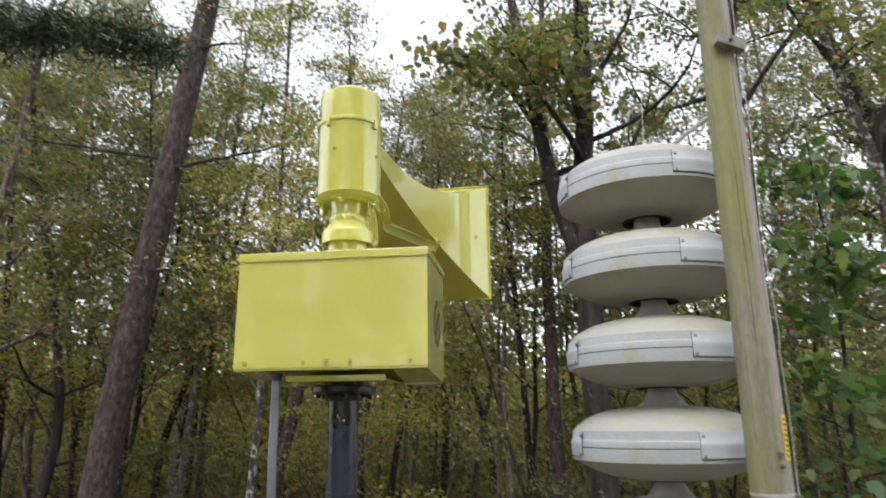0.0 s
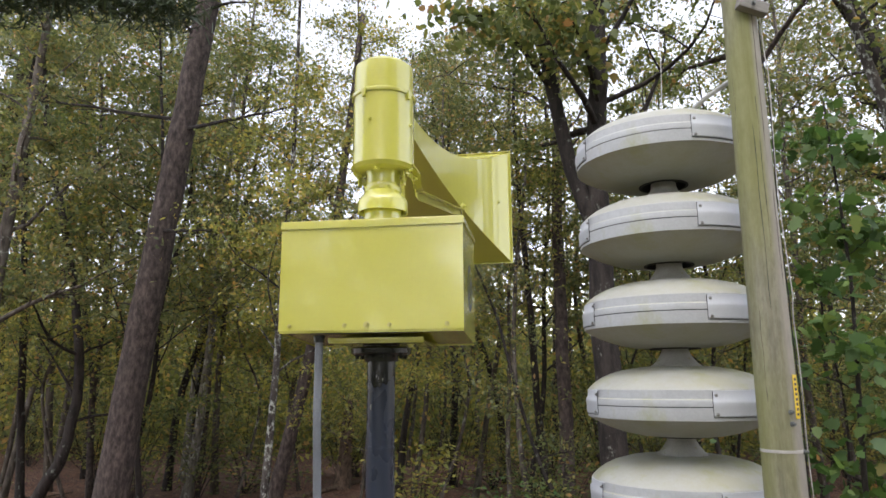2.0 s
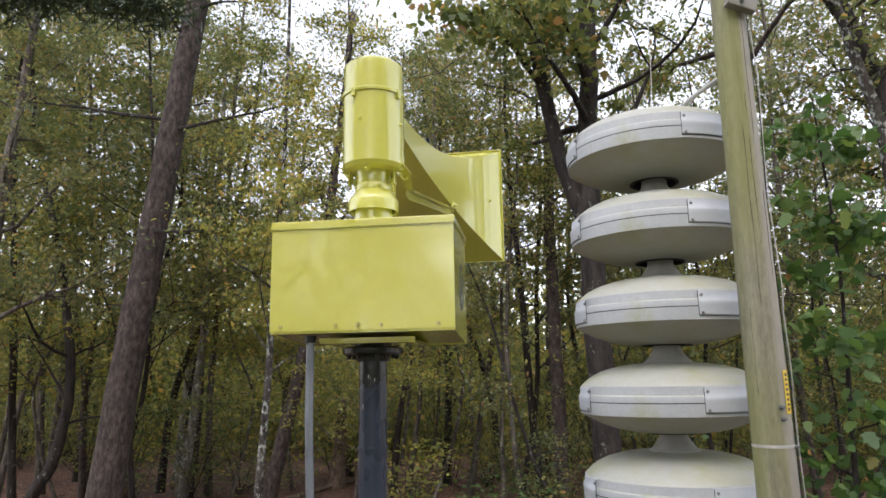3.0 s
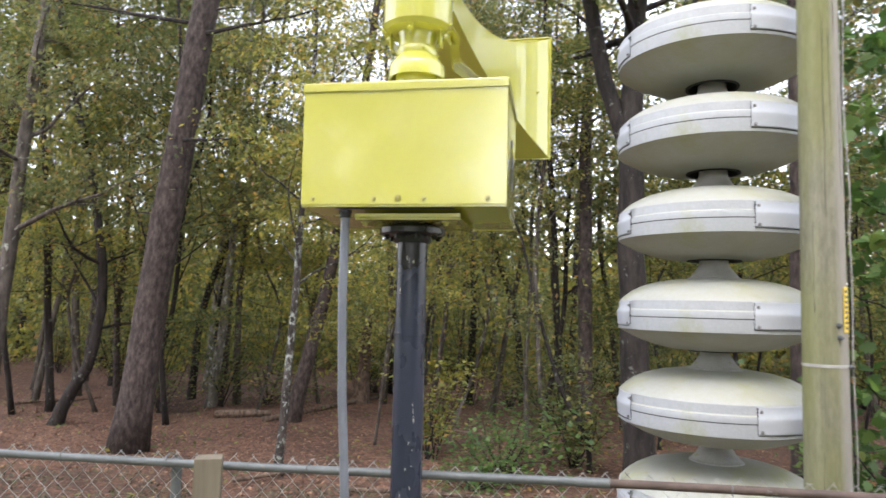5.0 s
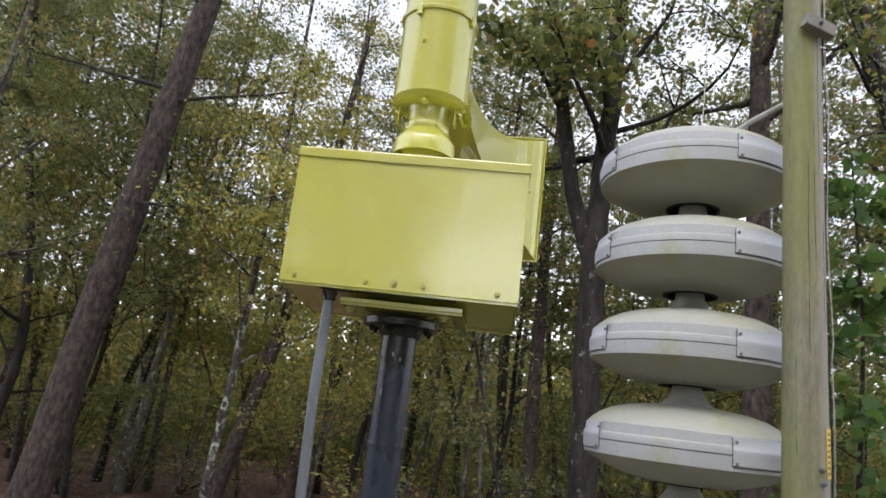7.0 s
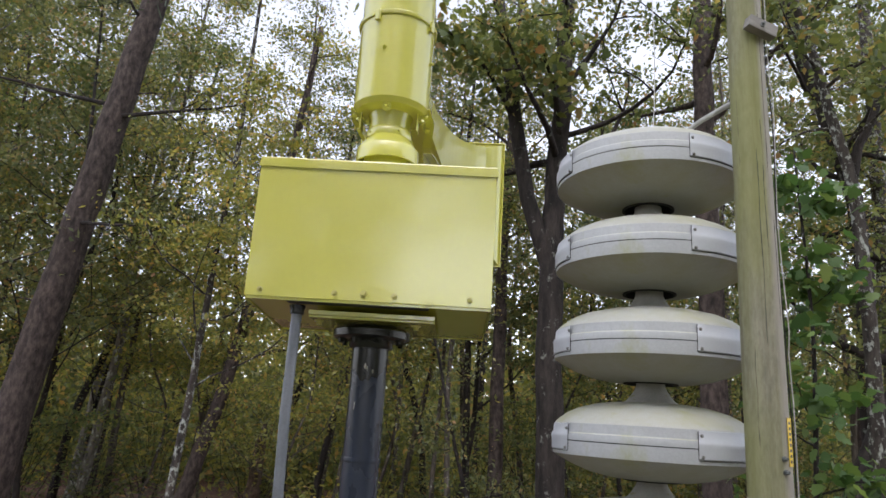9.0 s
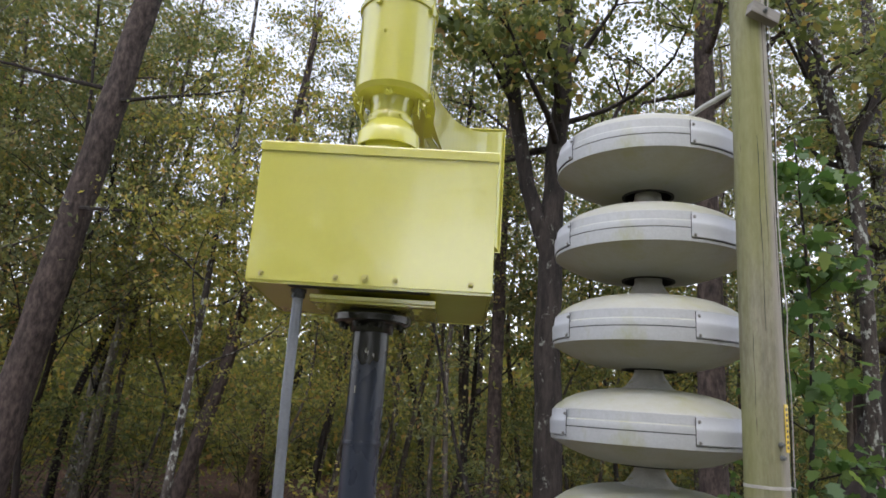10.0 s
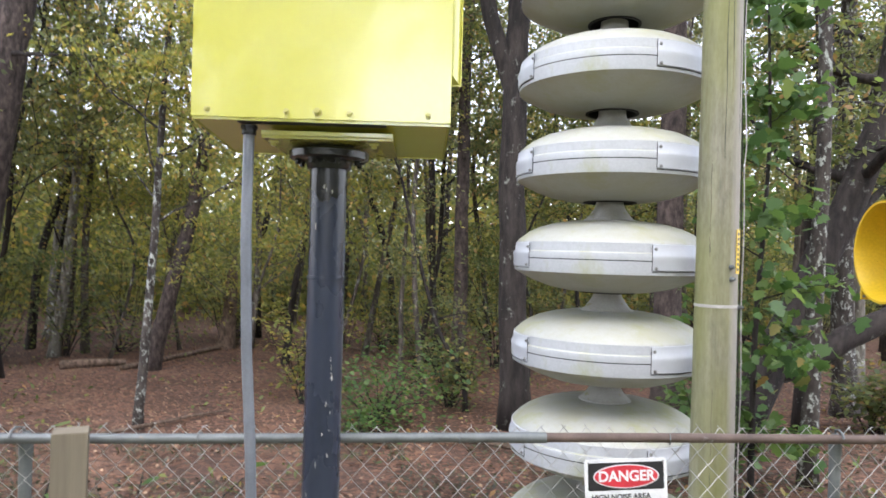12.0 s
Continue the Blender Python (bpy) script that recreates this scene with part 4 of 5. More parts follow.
def tree_thing(meshes, at, label, category="tree", group="", turn=0.0, scale=1.0, name="tree", tilt=0.0):
    wood, crown = meshes
    tree = thing(name, label, category, at, group)
    tree.rotation_euler = (radians(tilt), 0, radians(turn))
    tree.scale = (scale,) * 3
    for nm, me in (("trunk", wood), ("crown", crown)):
        if me:
            ob = new(nm, me)
            ob.parent = tree
    return tree


def foot(x, y):
    return (x, y, ground_z(x, y) - 0.05)


def local(points, x, y):
    """Trunk points given in the world, turned relative to the tree's foot."""
    f = foot(x, y)
    return [(p[0] - f[0], p[1] - f[1], p[2] - f[2]) for p in points]


def bough(tree, seed, points, leaf, size, shape, count, spread, bark):
    """A limb of its own with its foliage, reaching out from a tree."""
    rng = np.random.default_rng(seed)
    f = np.array(tree.location)
    ctrl = np.array(points) - f
    s = np.linspace(0, 1, 14)
    line = np.stack([np.interp(s, np.linspace(0, 1, len(ctrl)), ctrl[:, i]) for i in range(3)], 1)
    limb = part("bough", tube([tuple(p) for p in line], [0.05 * (1 - 0.85 * q) for q in s], 6), bark, tree, smooth=True)
    spots = line[rng.integers(3, 14, count)] + rng.normal(0, 1, (count, 3)) * spread * np.array([1, 1, 0.5])
    v, per = leaves(rng, spots, size, shape, 0.5)
    ob = new("foliage", quads_mesh("foliage", v, per, leaf))
    ob.parent = limb


# the trees that stand out, each with its own trunk line
def named_trees():
    x, y = -7.41, 9.4
    m = grow(11, local([foot(x, y), (-6.85, 9.4, 3.6), (-6.50, 9.4, 6.0), (-6.0, 9.4, 9.6), (-5.6, 9.4, 12.5), (-5.2, 9.4, 16)], x, y), 0.31, 16, 0.70, 3.6, NEEDLE, 0.22, 60, "needle", BARK_PINE, 18, 0.5, 0.35, 0.05, 10)
    t = tree_thing(m, foot(x, y), "tall leaning pine with bare reddish-grey bark", name="pine_tree")
    f = Vector(foot(x, y))
    for seed, start, way, ln in ((1, (-6.35, 9.3, 7.2), (-1, -0.2, 0.12), 4.2), (2, (-6.3, 9.3, 7.0), (1, -0.2, 0.02), 2.8), (3, (-6.1, 9.3, 8.9), (-0.6, -0.3, 0.8), 1.0), (4, (-6.7, 9.3, 4.9), (0.9, -0.3, -0.2), 1.8), (5, (-6.0, 9.3, 9.6), (1, 0, 0.15), 1.2)):
        rng = np.random.default_rng(seed)
        pts = wander(rng, Vector(start) - f, way, ln, 9, 0.10, 0.0)
        bm = tube([tuple(p) for p in pts], [0.04 * (1 - 0.85 * j / 9) + 0.004 for j in range(10)], 6)
        for q in range(5):
            sub = wander(rng, pts[2 + q], (way[0], rng.normal(0, 0.4), rng.normal(0, 0.6)), ln * 0.25, 4, 0.2, 0.0)
            tube([tuple(p) for p in sub], [0.012, 0.010, 0.008, 0.006, 0.004], 4, bm)
        part("branch", bm, BARK_DARK, t, "thin bare side branch", True)
    x, y = -10.09, 8.9
    m = grow(12, local([foot(x, y), (-9.93, 8.9, 1.4), (-9.70, 8.9, 4.2), (-9.45, 8.9, 7.2), (-9.2, 9.0, 11)], x, y), 0.17, 12, 0.38, 2.8, LEAF_OLIVE, 0.11, 34, "oval", BARK_OAK, 12)
    tree_thing(m, foot(x, y), "slender lichen-spotted hardwood with olive leaves")
    x, y = -18.71, 16.5
    m = grow(13, local([foot(x, y), (-17.9, 16.5, 3.1), (-17.2, 16.5, 7), (-16.6, 16.5, 11), (-16, 16.5, 16)], x, y), 0.45, 12, 0.6, 4.5, NEEDLE, 0.26, 50, "needle", BARK_PINE, 14, 0.5, 0.45, 0.05, 6)
    tree_thing(m, foot(x, y), "thick pine standing deep in the woods", name="pine_tree")
    x, y = -10.68, 11.5
    m = grow(14, local([foot(x, y), (-10.3, 11.5, -0.2), (-9.85, 11.5, 0.4), (-9.60, 11.5, 2.2), (-10.2, 11.5, 5), (-11.3, 11.5, 8.4), (-11.6, 11.5, 11)], x, y), 0.15, 12, 0.4, 2.8, LEAF_GREEN, 0.11, 34, "oval", BARK_DARK, 12)
    tree_thing(m, foot(x, y), "crooked dark-barked young tree bent near its base")
    x, y = -4.01, 8.5
    m = grow(15, local([foot(x, y), (-3.90, 8.5, 0.7), (-3.80, 8.5, 2.5), (-3.75, 8.5, 4.3), (-3.66, 8.6, 6.2), (-3.7, 8.7, 10.5)], x, y), 0.075, 14, 0.35, 2.2, LEAF_YELLOW, 0.10, 30, "oval", BARK_SPOT, 12)
    tree_thing(m, foot(x, y), "thin lichen-spotted sapling with yellowing leaves")
    x, y = 1.17, 12.75
    m = grow(16, local([foot(x, y), (1.17, 12.75, 3.6), (1.17, 12.75, 6.1), (1.3, 12.75, 10), (1.4, 12.8, 14)], x, y), 0.17, 12, 0.45, 3.2, LEAF_OLIVE, 0.12, 34, "oval", BARK_PINE, 12)
    tree_thing(m, foot(x, y), "straight reddish-barked trunk behind the sirens")
    x, y = 1.86, 8.67
    m = grow(17, local([foot(x, y), (1.75, 8.67, 2.3), (1.70, 8.67, 4.6), (1.80, 8.67, 6.2), (1.90, 8.7, 8.7), (2.0, 8.8, 13)], x, y), 0.235, 12, 0.55, 3.2, LEAF_GREEN, 0.12, 34, "oval", BARK_DARK, 14, 0.45)
    t = tree_thing(m, foot(x, y), "dark forked hardwood trunk with patchy bark")
    f = foot(x, y)
    side = [(1.70, 8.67, 4.4), (1.30, 8.67, 5.6), (1.05, 8.67, 7.0), (0.80, 8.7, 8.6), (0.4, 8.8, 11.5)]
    part("fork", tube([(p[0] - f[0], p[1] - f[1], p[2] - f[2]) for p in side], [0.15, 0.13, 0.12, 0.10, 0.06], 12), BARK_DARK, t, smooth=True)
    bough(t, 53, [(1.05, 8.67, 7.0), (0.5, 8.2, 7.7), (-0.1, 7.8, 8.1), (-0.5, 7.5, 7.9)], LEAF_GREEN, 0.15, "lobed", 420, 0.38, BARK_DARK)
    bough(t, 54, [(1.85, 8.67, 6.6), (1.6, 8.0, 7.4), (1.3, 7.6, 7.9), (0.8, 7.4, 7.8)], LEAF_GREEN, 0.15, "lobed", 420, 0.36, BARK_DARK)
    x, y = 5.03, 5.95
    m = grow(18, local([foot(x, y), (5.03, 5.95, 0.64), (5.09, 5.95, 1.93), (5.13, 5.97, 3.0), (5.15, 6.0, 4.4), (5.12, 6.0, 5.3), (4.88, 6.0, 6.0), (4.82, 6.0, 6.8), (4.52, 6.0, 7.6), (4.3, 6.0, 9.4)], x, y), 0.105, 9, 0.62, 1.9, LEAF_GREEN, 0.11, 12, "broad", BARK_SPOT, 12, 0.35)
    t = tree_thing(m, foot(x, y), "grey lichen-covered trunk forking above the fence")
    f = foot(x, y)
    part("fork", tube([(p[0] - f[0], p[1] - f[1], p[2] - f[2]) for p in [(5.13, 6.0, 5.2), (5.22, 6.0, 5.6), (5.42, 6.0, 5.95), (5.58, 6.0, 6.4), (5.95, 6.05, 7.6), (6.2, 6.1, 9.2)]], [0.060, 0.058, 0.054, 0.050, 0.04, 0.02], 10), BARK_DARK, t, smooth=True)
    x, y = 4.78, 7.6
    m = grow(19, local([foot(x, y), (5.05, 7.6, -0.42), (5.63, 7.6, 0.8), (6.15, 7.6, 1.95), (6.72, 7.6, 3.05), (7.2, 7.6, 4.7), (7.6, 7.7, 9), (7.8, 7.7, 12)], x, y), 0.30, 12, 0.5, 3.2, LEAF_GREEN, 0.12, 34, "oval", BARK_DARK, 16, 0.4)
    t = tree_thing(m, foot(x, y), "large dark leaning hardwood blotched with lichen")
    f = foot(x, y)
    part("fork", tube([(p[0] - f[0], p[1] - f[1], p[2] - f[2]) for p in [(5.38, 7.6, 0.2), (5.95, 7.58, 0.36), (6.45, 7.55, 0.72), (7.1, 7.5, 1.05), (8.3, 7.45, 1.75), (9.5, 7.4, 3.2)]], [0.2, 0.19, 0.18, 0.165, 0.15, 0.12], 12), BARK_DARK, t, smooth=True)
    x, y = 8.25, 10.24
    m = grow(20, local([foot(x, y), (8.18, 10.24, 0.4), (8.10, 10.24, 2.5), (8.10, 10.24, 4.6), (8.11, 10.24, 6.3), (8.3, 10.3, 12)], x, y), 0.22, 12, 0.5, 3.0, LEAF_OLIVE, 0.12, 26, "oval", BARK_SPOT, 14, 0.45)
    tree_thing(m, foot(x, y), "grey spotted hardwood among the undergrowth")
    x, y = 8.75, 10.6
    m = grow(28, local([foot(x, y), (8.70, 10.6, 1.0), (8.62, 10.6, 2.6), (8.9, 10.6, 5.2), (9.4, 10.7, 9)], x, y), 0.12, 10, 0.4, 2.2, LEAF_GREEN, 0.11, 20, "oval", BARK_PALE, 10)
    tree_thing(m, foot(x, y), "slim pale trunk beside the leaning tree")
    x, y = 4.40, 9.0
    m = grow(21, local([foot(x, y), (4.4, 9.0, 4), (4.42, 9.0, 8), (4.5, 9.0, 14)], x, y), 0.24, 9, 0.6, 3.0, LEAF_GREEN, 0.13, 26, "oval", BARK_PINE, 14, 0.5)
    tree_thing(m, foot(x, y), "straight red-brown pine trunk behind the utility pole", name="pine_tree")
    x, y = 6.7, 8.9
    m = grow(22, local([foot(x, y), (6.8, 8.9, 3), (6.95, 8.9, 5.6), (6.5, 8.9, 7.4), (6.0, 8.9, 9.2), (5.8, 8.9, 12)], x, y), 0.17, 10, 0.4, 3.0, LEAF_OLIVE, 0.12, 14, "oval", BARK_DARK, 12, 0.4)
    tree_thing(m, foot(x, y), "dark bare-limbed hardwood forking against the sky")
    x, y = -5.98, 13.9
    m = grow(23, local([foot(x, y), (-5.65, 13.9, 0.34), (-5.20, 13.9, 2.0), (-4.74, 13.9, 4.6), (-4.3, 13.9, 7.6), (-3.9, 14.0, 12)], x, y), 0.20, 12, 0.45, 3.0, LEAF_YELLOW, 0.11, 30, "oval", BARK_PINE, 12, 0.35)
    tree_thing(m, foot(x, y), "dark reddish leaning trunk with yellowing leaves")
    x, y = -9.11, 15.6
    m = grow(29, local([foot(x, y), (-8.82, 15.6, 1.2), (-8.66, 15.6, 3.2), (-8.62, 15.6, 5.9), (-8.4, 15.7, 9), (-8.5, 15.8, 13)], x, y), 0.14, 12, 0.45, 2.8, LEAF_YELLOW, 0.11, 26, "oval", BARK_PALE, 12, 0.35)
    tree_thing(m, foot(x, y), "slim pale trunk curving up from the leaf litter")
    x, y = -10.98, 18.9
    m = grow(24, local([foot(x, y), (-10.5, 18.9, 6.6), (-10.2, 18.9, 13)], x, y), 0.2, 14, 0.3, 3.6, LEAF_YELLOW, 0.13, 36, "oval", BARK_PALE, 10)
    tree_thing(m, foot(x, y), "pale-barked tree turning yellow")
    # big-leaved sapling beside the utility pole
    x, y = 4.0, 5.3
    m = grow(25, local([foot(x, y), (4.0, 5.3, 1.0), (4.1, 5.25, 3.0), (4.05, 5.3, 5.2)], x, y), 0.04, 15, 0.10, 0.85, LEAF_BLUE, 0.165, 4, "lobed", BARK_DARK, 8, 0.2, 0.26, 0.0)
    tree_thing(m, foot(x, y), "leafy green maple sapling with broad lobed leaves", name="maple_sapling")
    # pine whose dark boughs hang in from the side
    x, y = -7.4, 4.4
    m = grow(27, local([foot(x, y), (-7.4, 4.4, 4), (-7.4, 4.4, 9), (-7.4, 4.4, 13)], x, y), 0.2, 6, 0.75, 3.0, NEEDLE, 0.24, 46, "needle", BARK_PINE, 12, 0.4, 0.32, -0.05)
    tree_thing(m, foot(x, y), "pine with dark drooping needle boughs", name="pine_tree")
    t = bpy.data.objects[[o.name for o in bpy.data.objects if o.name.startswith("pine_tree")][-1]]
    bough(t, 51, [(-7.4, 4.4, 6.6), (-6.2, 4.5, 7.1), (-5.0, 4.6, 7.05), (-3.9, 4.7, 6.8)], NEEDLE, 0.20, "needle", 3000, 0.26, BARK_PINE)
    # thin crooked stem among the undergrowth
    x, y = 1.15, 9.8
    m = grow(26, local([foot(x, y), (1.1, 9.8, -0.3), (0.65, 9.8, 0.35), (0.25, 9.8, 1.7), (-0.1, 9.8, 3.2), (-0.6, 9.8, 4.4)], x, y), 0.05, 7, 0.45, 1.3, LEAF_OLIVE, 0.09, 16, "oval", BARK_DARK, 7, 0.3)
    tree_thing(m, foot(x, y), "thin crooked sapling arching over the undergrowth")


named_trees()


# the rest of the wood: a few forms, repeated with other turns and sizes
def woods():
    forms = []
    for k, (h, r, limbs, first, reach, leaf, size, bark) in enumerate((
        (11.0, 0.06, 22, 0.22, 3.3, LEAF_GREEN, 0.115, BARK_DARK),
        (13.0, 0.078, 24, 0.30, 3.8, LEAF_OLIVE, 0.115, BARK_OAK),
        (9.0, 0.045, 20, 0.18, 2.9, LEAF_GREEN, 0.11, BARK_DARK),
        (15.0, 0.10, 24, 0.38, 4.0, LEAF_GREEN, 0.125, BARK_PINE),
        (12.0, 0.065, 24, 0.25, 3.6, LEAF_OLIVE, 0.12, BARK_DARK),
        (18.0, 0.11, 28, 0.35, 4.6, LEAF_OLIVE, 0.13, BARK_OAK),
        (6.0, 0.04, 18, 0.34, 2.4, LEAF_YELLOW, 0.10, BARK_OAK),
        (13.0, 0.105, 11, 0.52, 2.4, LEAF_GREEN, 0.115, BARK_DARK),
        (12.0, 0.085, 11, 0.48, 2.2, LEAF_YELLOW, 0.11, BARK_OAK),
    )):
        rng = np.random.default_rng(40 + k)
        drift = rng.normal(0, 0.35, (5, 2)).cumsum(0)
        path = [(0, 0, 0)] + [(drift[j, 0], drift[j, 1], h * (j + 1) / 5) for j in range(5)]
        forms.append(grow(60 + k, path, r, limbs, first, reach, leaf, size * 1.05, 19, "oval", bark, 7, 0.25, 0.40))
    labels = ("green hardwood in the crowded woods", "olive-leaved hardwood in the crowded woods", "young tree with yellowing leaves", "tall straight forest tree with green crown", "mid-height hardwood with thin olive foliage", "tall olive-leaved tree reaching over the woods", "small yellow-leaved understorey tree", "bare-stemmed dark tree with a high thin crown", "slim spotted tree with a thin yellowing crown")
    rng = random.Random(21)
    placed, count = [(-7.4, 9.4), (-10, 8.9), (-6.5, 9.4), (-10.7, 11.5), (-4, 8.5), (1.2, 12.7), (1.9, 8.7), (5, 6), (6, 7.6), (8.8, 11), (4.4, 9), (-5, 12.7)], 0
    tries = 0
    # full crowns close behind the sirens and beside the pine
    for k, x, y, size in ((4, 0.2, 14.6, 1.15), (2, 2.7, 12.6, 0.85), (2, 2.6, 16.4, 0.9), (0, 4.7, 13.4, 1.05), (2, 7.0, 13.6, 0.8), (3, 9.9, 14.6, 0.9), (4, 5.6, 16.8, 0.7), (5, -8.6, 16.2, 0.95), (1, 0.9, 16.6, 1.1), (0, -10.3, 14.2, 1.25), (4, -16.0, 15.0, 1.25), (5, -13.0, 19.0, 1.05), (5, -4.6, 17.6, 0.9), (5, -13.8, 16.2, 1.1), (5, -16.5, 20.0, 1.1), (4, -8.6, 12.6, 1.1), (0, -12.6, 12.4, 1.15), (1, -2.6, 14.4, 0.95), (3, -11.6, 15.0, 0.95), (6, -7.6, 15.4, 1.2), (6, -11.2, 13.6, 1.3), (6, -6.4, 17.0, 1.3), (6, -3.2, 11.6, 0.9), (6, -1.9, 13.6, 1.3), (6, -13.0, 10.4, 1.1), (6, 3.4, 14.2, 1.2),
                          (7, -12.2, 13.2, 1.0), (8, -13.9, 14.6, 1.1), (7, -10.4, 16.8, 1.15), (8, -7.0, 17.2, 1.0), (7, -3.1, 15.2, 0.95), (8, -1.2, 16.4, 1.05), (7, -2.2, 19.0, 1.2), (8, 0.4, 11.4, 0.8), (7, -0.5, 19.5, 1.1), (8, -8.4, 20.4, 1.2), (7, -14.8, 19.2, 1.2), (8, -16.0, 17.0, 1.0), (7, -5.0, 20.2, 1.1), (8, 2.5, 19.0, 1.1), (7, 0.75, 14.0, 0.9), (8, -0.1, 13.2, 0.75)):
        placed.append((x, y))
        tree_thing(forms[k], foot(x, y), labels[k], "tree", "trees of the woods", 53 * x, size)
    while count < 42 and tries < 4000:
        tries += 1
        y = rng.uniform(12, 36) if count > 30 else rng.uniform(12.5, 21)
        x = rng.uniform(-1.3, 0.9) * (y + 3.5)
        if any((x - a) ** 2 + (y - b) ** 2 < 3.0 for a, b in placed):
            continue
        k = rng.choice((0, 1, 2, 3, 4, 5, 5, 6, 6, 2)) if y < 20 else rng.choice((0, 1, 2, 3, 4, 5, 5))
        placed.append((x, y))
        tree_thing(forms[k], foot(x, y), labels[k], "tree", "trees of the woods", rng.uniform(0, 360), rng.uniform(0.8, 1.25), tilt=rng.uniform(-3, 3))
        count += 1
    # unseen trees added behind the viewer to dim frontal light and vary reflections
    for k, (x, y) in enumerate(((-13, -13), (-8, -15), (-4.6, -14), (6.8, -13), (10.5, -13), (15, -10))):
        tree_thing(forms[(5, 3, 1, 5, 3)[k % 5]], foot(x, y), labels[(5, 3, 1, 5, 3)[k % 5]], "tree", "trees behind the clearing", 77 * k, 0.9 + 0.05 * (k % 4))


woods()


def shrub(seed, x, y, height, spread, leaf, size, count, label, shape="broad", name="shrub"):
    rng = np.random.default_rng(seed)
    bm = bmesh.new()
    centres = []
    for k in range(14):
        a = rng.uniform(0, math.tau)
        lean = rng.uniform(0.2, 1.0)
        pts = wander(rng, (rng.normal(0, 0.06), rng.normal(0, 0.06), 0), (math.cos(a) * lean * spread / height, math.sin(a) * lean * spread / height, 1), height * rng.uniform(0.6, 1.1), 6, 0.14, -0.02)
        tube([tuple(p) for p in pts], [0.014 * (1 - 0.8 * j / 6) for j in range(7)], 5, bm, cap=False)
        centres += pts[2:]
    bush = thing(name, label, "shrub", foot(x, y))
    part("branchwork", bm, BARK_DARK, bush)
    c = np.array(centres)
    spots = c[rng.integers(0, len(c), count)] + rng.normal(0, 1, (count, 3)) * np.array([0.20, 0.20, 0.12]) * spread
    spots = spots[spots[:, 2] > 0.05]
    v, per = leaves(rng, spots, size, shape, 0.75)
    ob = new("foliage", quads_mesh("foliage", v, per, leaf))
    ob.parent = bush
    return bush


def undergrowth():
    shrub(1, -0.35, 9.1, 1.45, 1.9, LEAF_BLUE, 0.085, 1250, "fresh green leafy shrub at the edge of the woods")
    shrub(2, -0.6, 8.3, 0.6, 1.6, LEAF_BLUE, 0.085, 650, "low spreading green shrub on the leaf litter")
    shrub(3, 0.9, 10.2, 2.1, 1.3, LEAF_GREEN, 0.085, 1700, "tall loose green shrub below the trees")
    shrub(4, -1.8, 10.5, 1.9, 0.8, LEAF_YELLOW, 0.10, 900, "sparse yellowing shrub below the trees")
    shrub(5, 4.2, 7.4, 1.3, 0.9, LEAF_BLUE, 0.12, 420, "dense green shrub beneath the leaning tree", "lobed")
    shrub(6, 3.8, 5.6, 1.5, 0.6, LEAF_BLUE, 0.13, 200, "green maple shoots with lobed leaves", "lobed")
    shrub(7, 7.8, 8.8, 1.6, 1.0, LEAF_GREEN, 0.10, 1600, "low green undergrowth bush")
    shrub(8, -1.22, 0.85, 1.10, 0.30, LEAF_BLUE, 0.12, 70, "broad-leaved green weed growing behind the fence", name="weed")
    shrub(9, 0.75, 2.3, 0.55, 0.8, LEAF_OLIVE, 0.06, 500, "low dark weeds behind the fence", name="weed")
    shrub(10, -0.5, 2.0, 0.45, 0.8, LEAF_OLIVE, 0.06, 420, "low dark weeds behind the fence", name="weed")
    shrub(11, 2.9, 3.2, 0.7, 0.8, LEAF_OLIVE, 0.07, 420, "low dark weeds beside the utility pole", name="weed")
    rng = random.Random(77)
    for k in range(64):
        y = rng.uniform(17.5, 32) if k > 5 else rng.uniform(14, 17)
        x = rng.uniform(-1.25, 0.85) * (y + 3) if k > 5 else rng.uniform(-13, 3)
        shrub(100 + k, x, y, rng.uniform(1.6, 4.6), rng.uniform(1.2, 2.4), rng.choice((LEAF_GREEN, LEAF_YELLOW, LEAF_YELLOW, LEAF_OLIVE)), 0.13, 1200, "tangled understorey bush in the woods", "oval")


undergrowth()


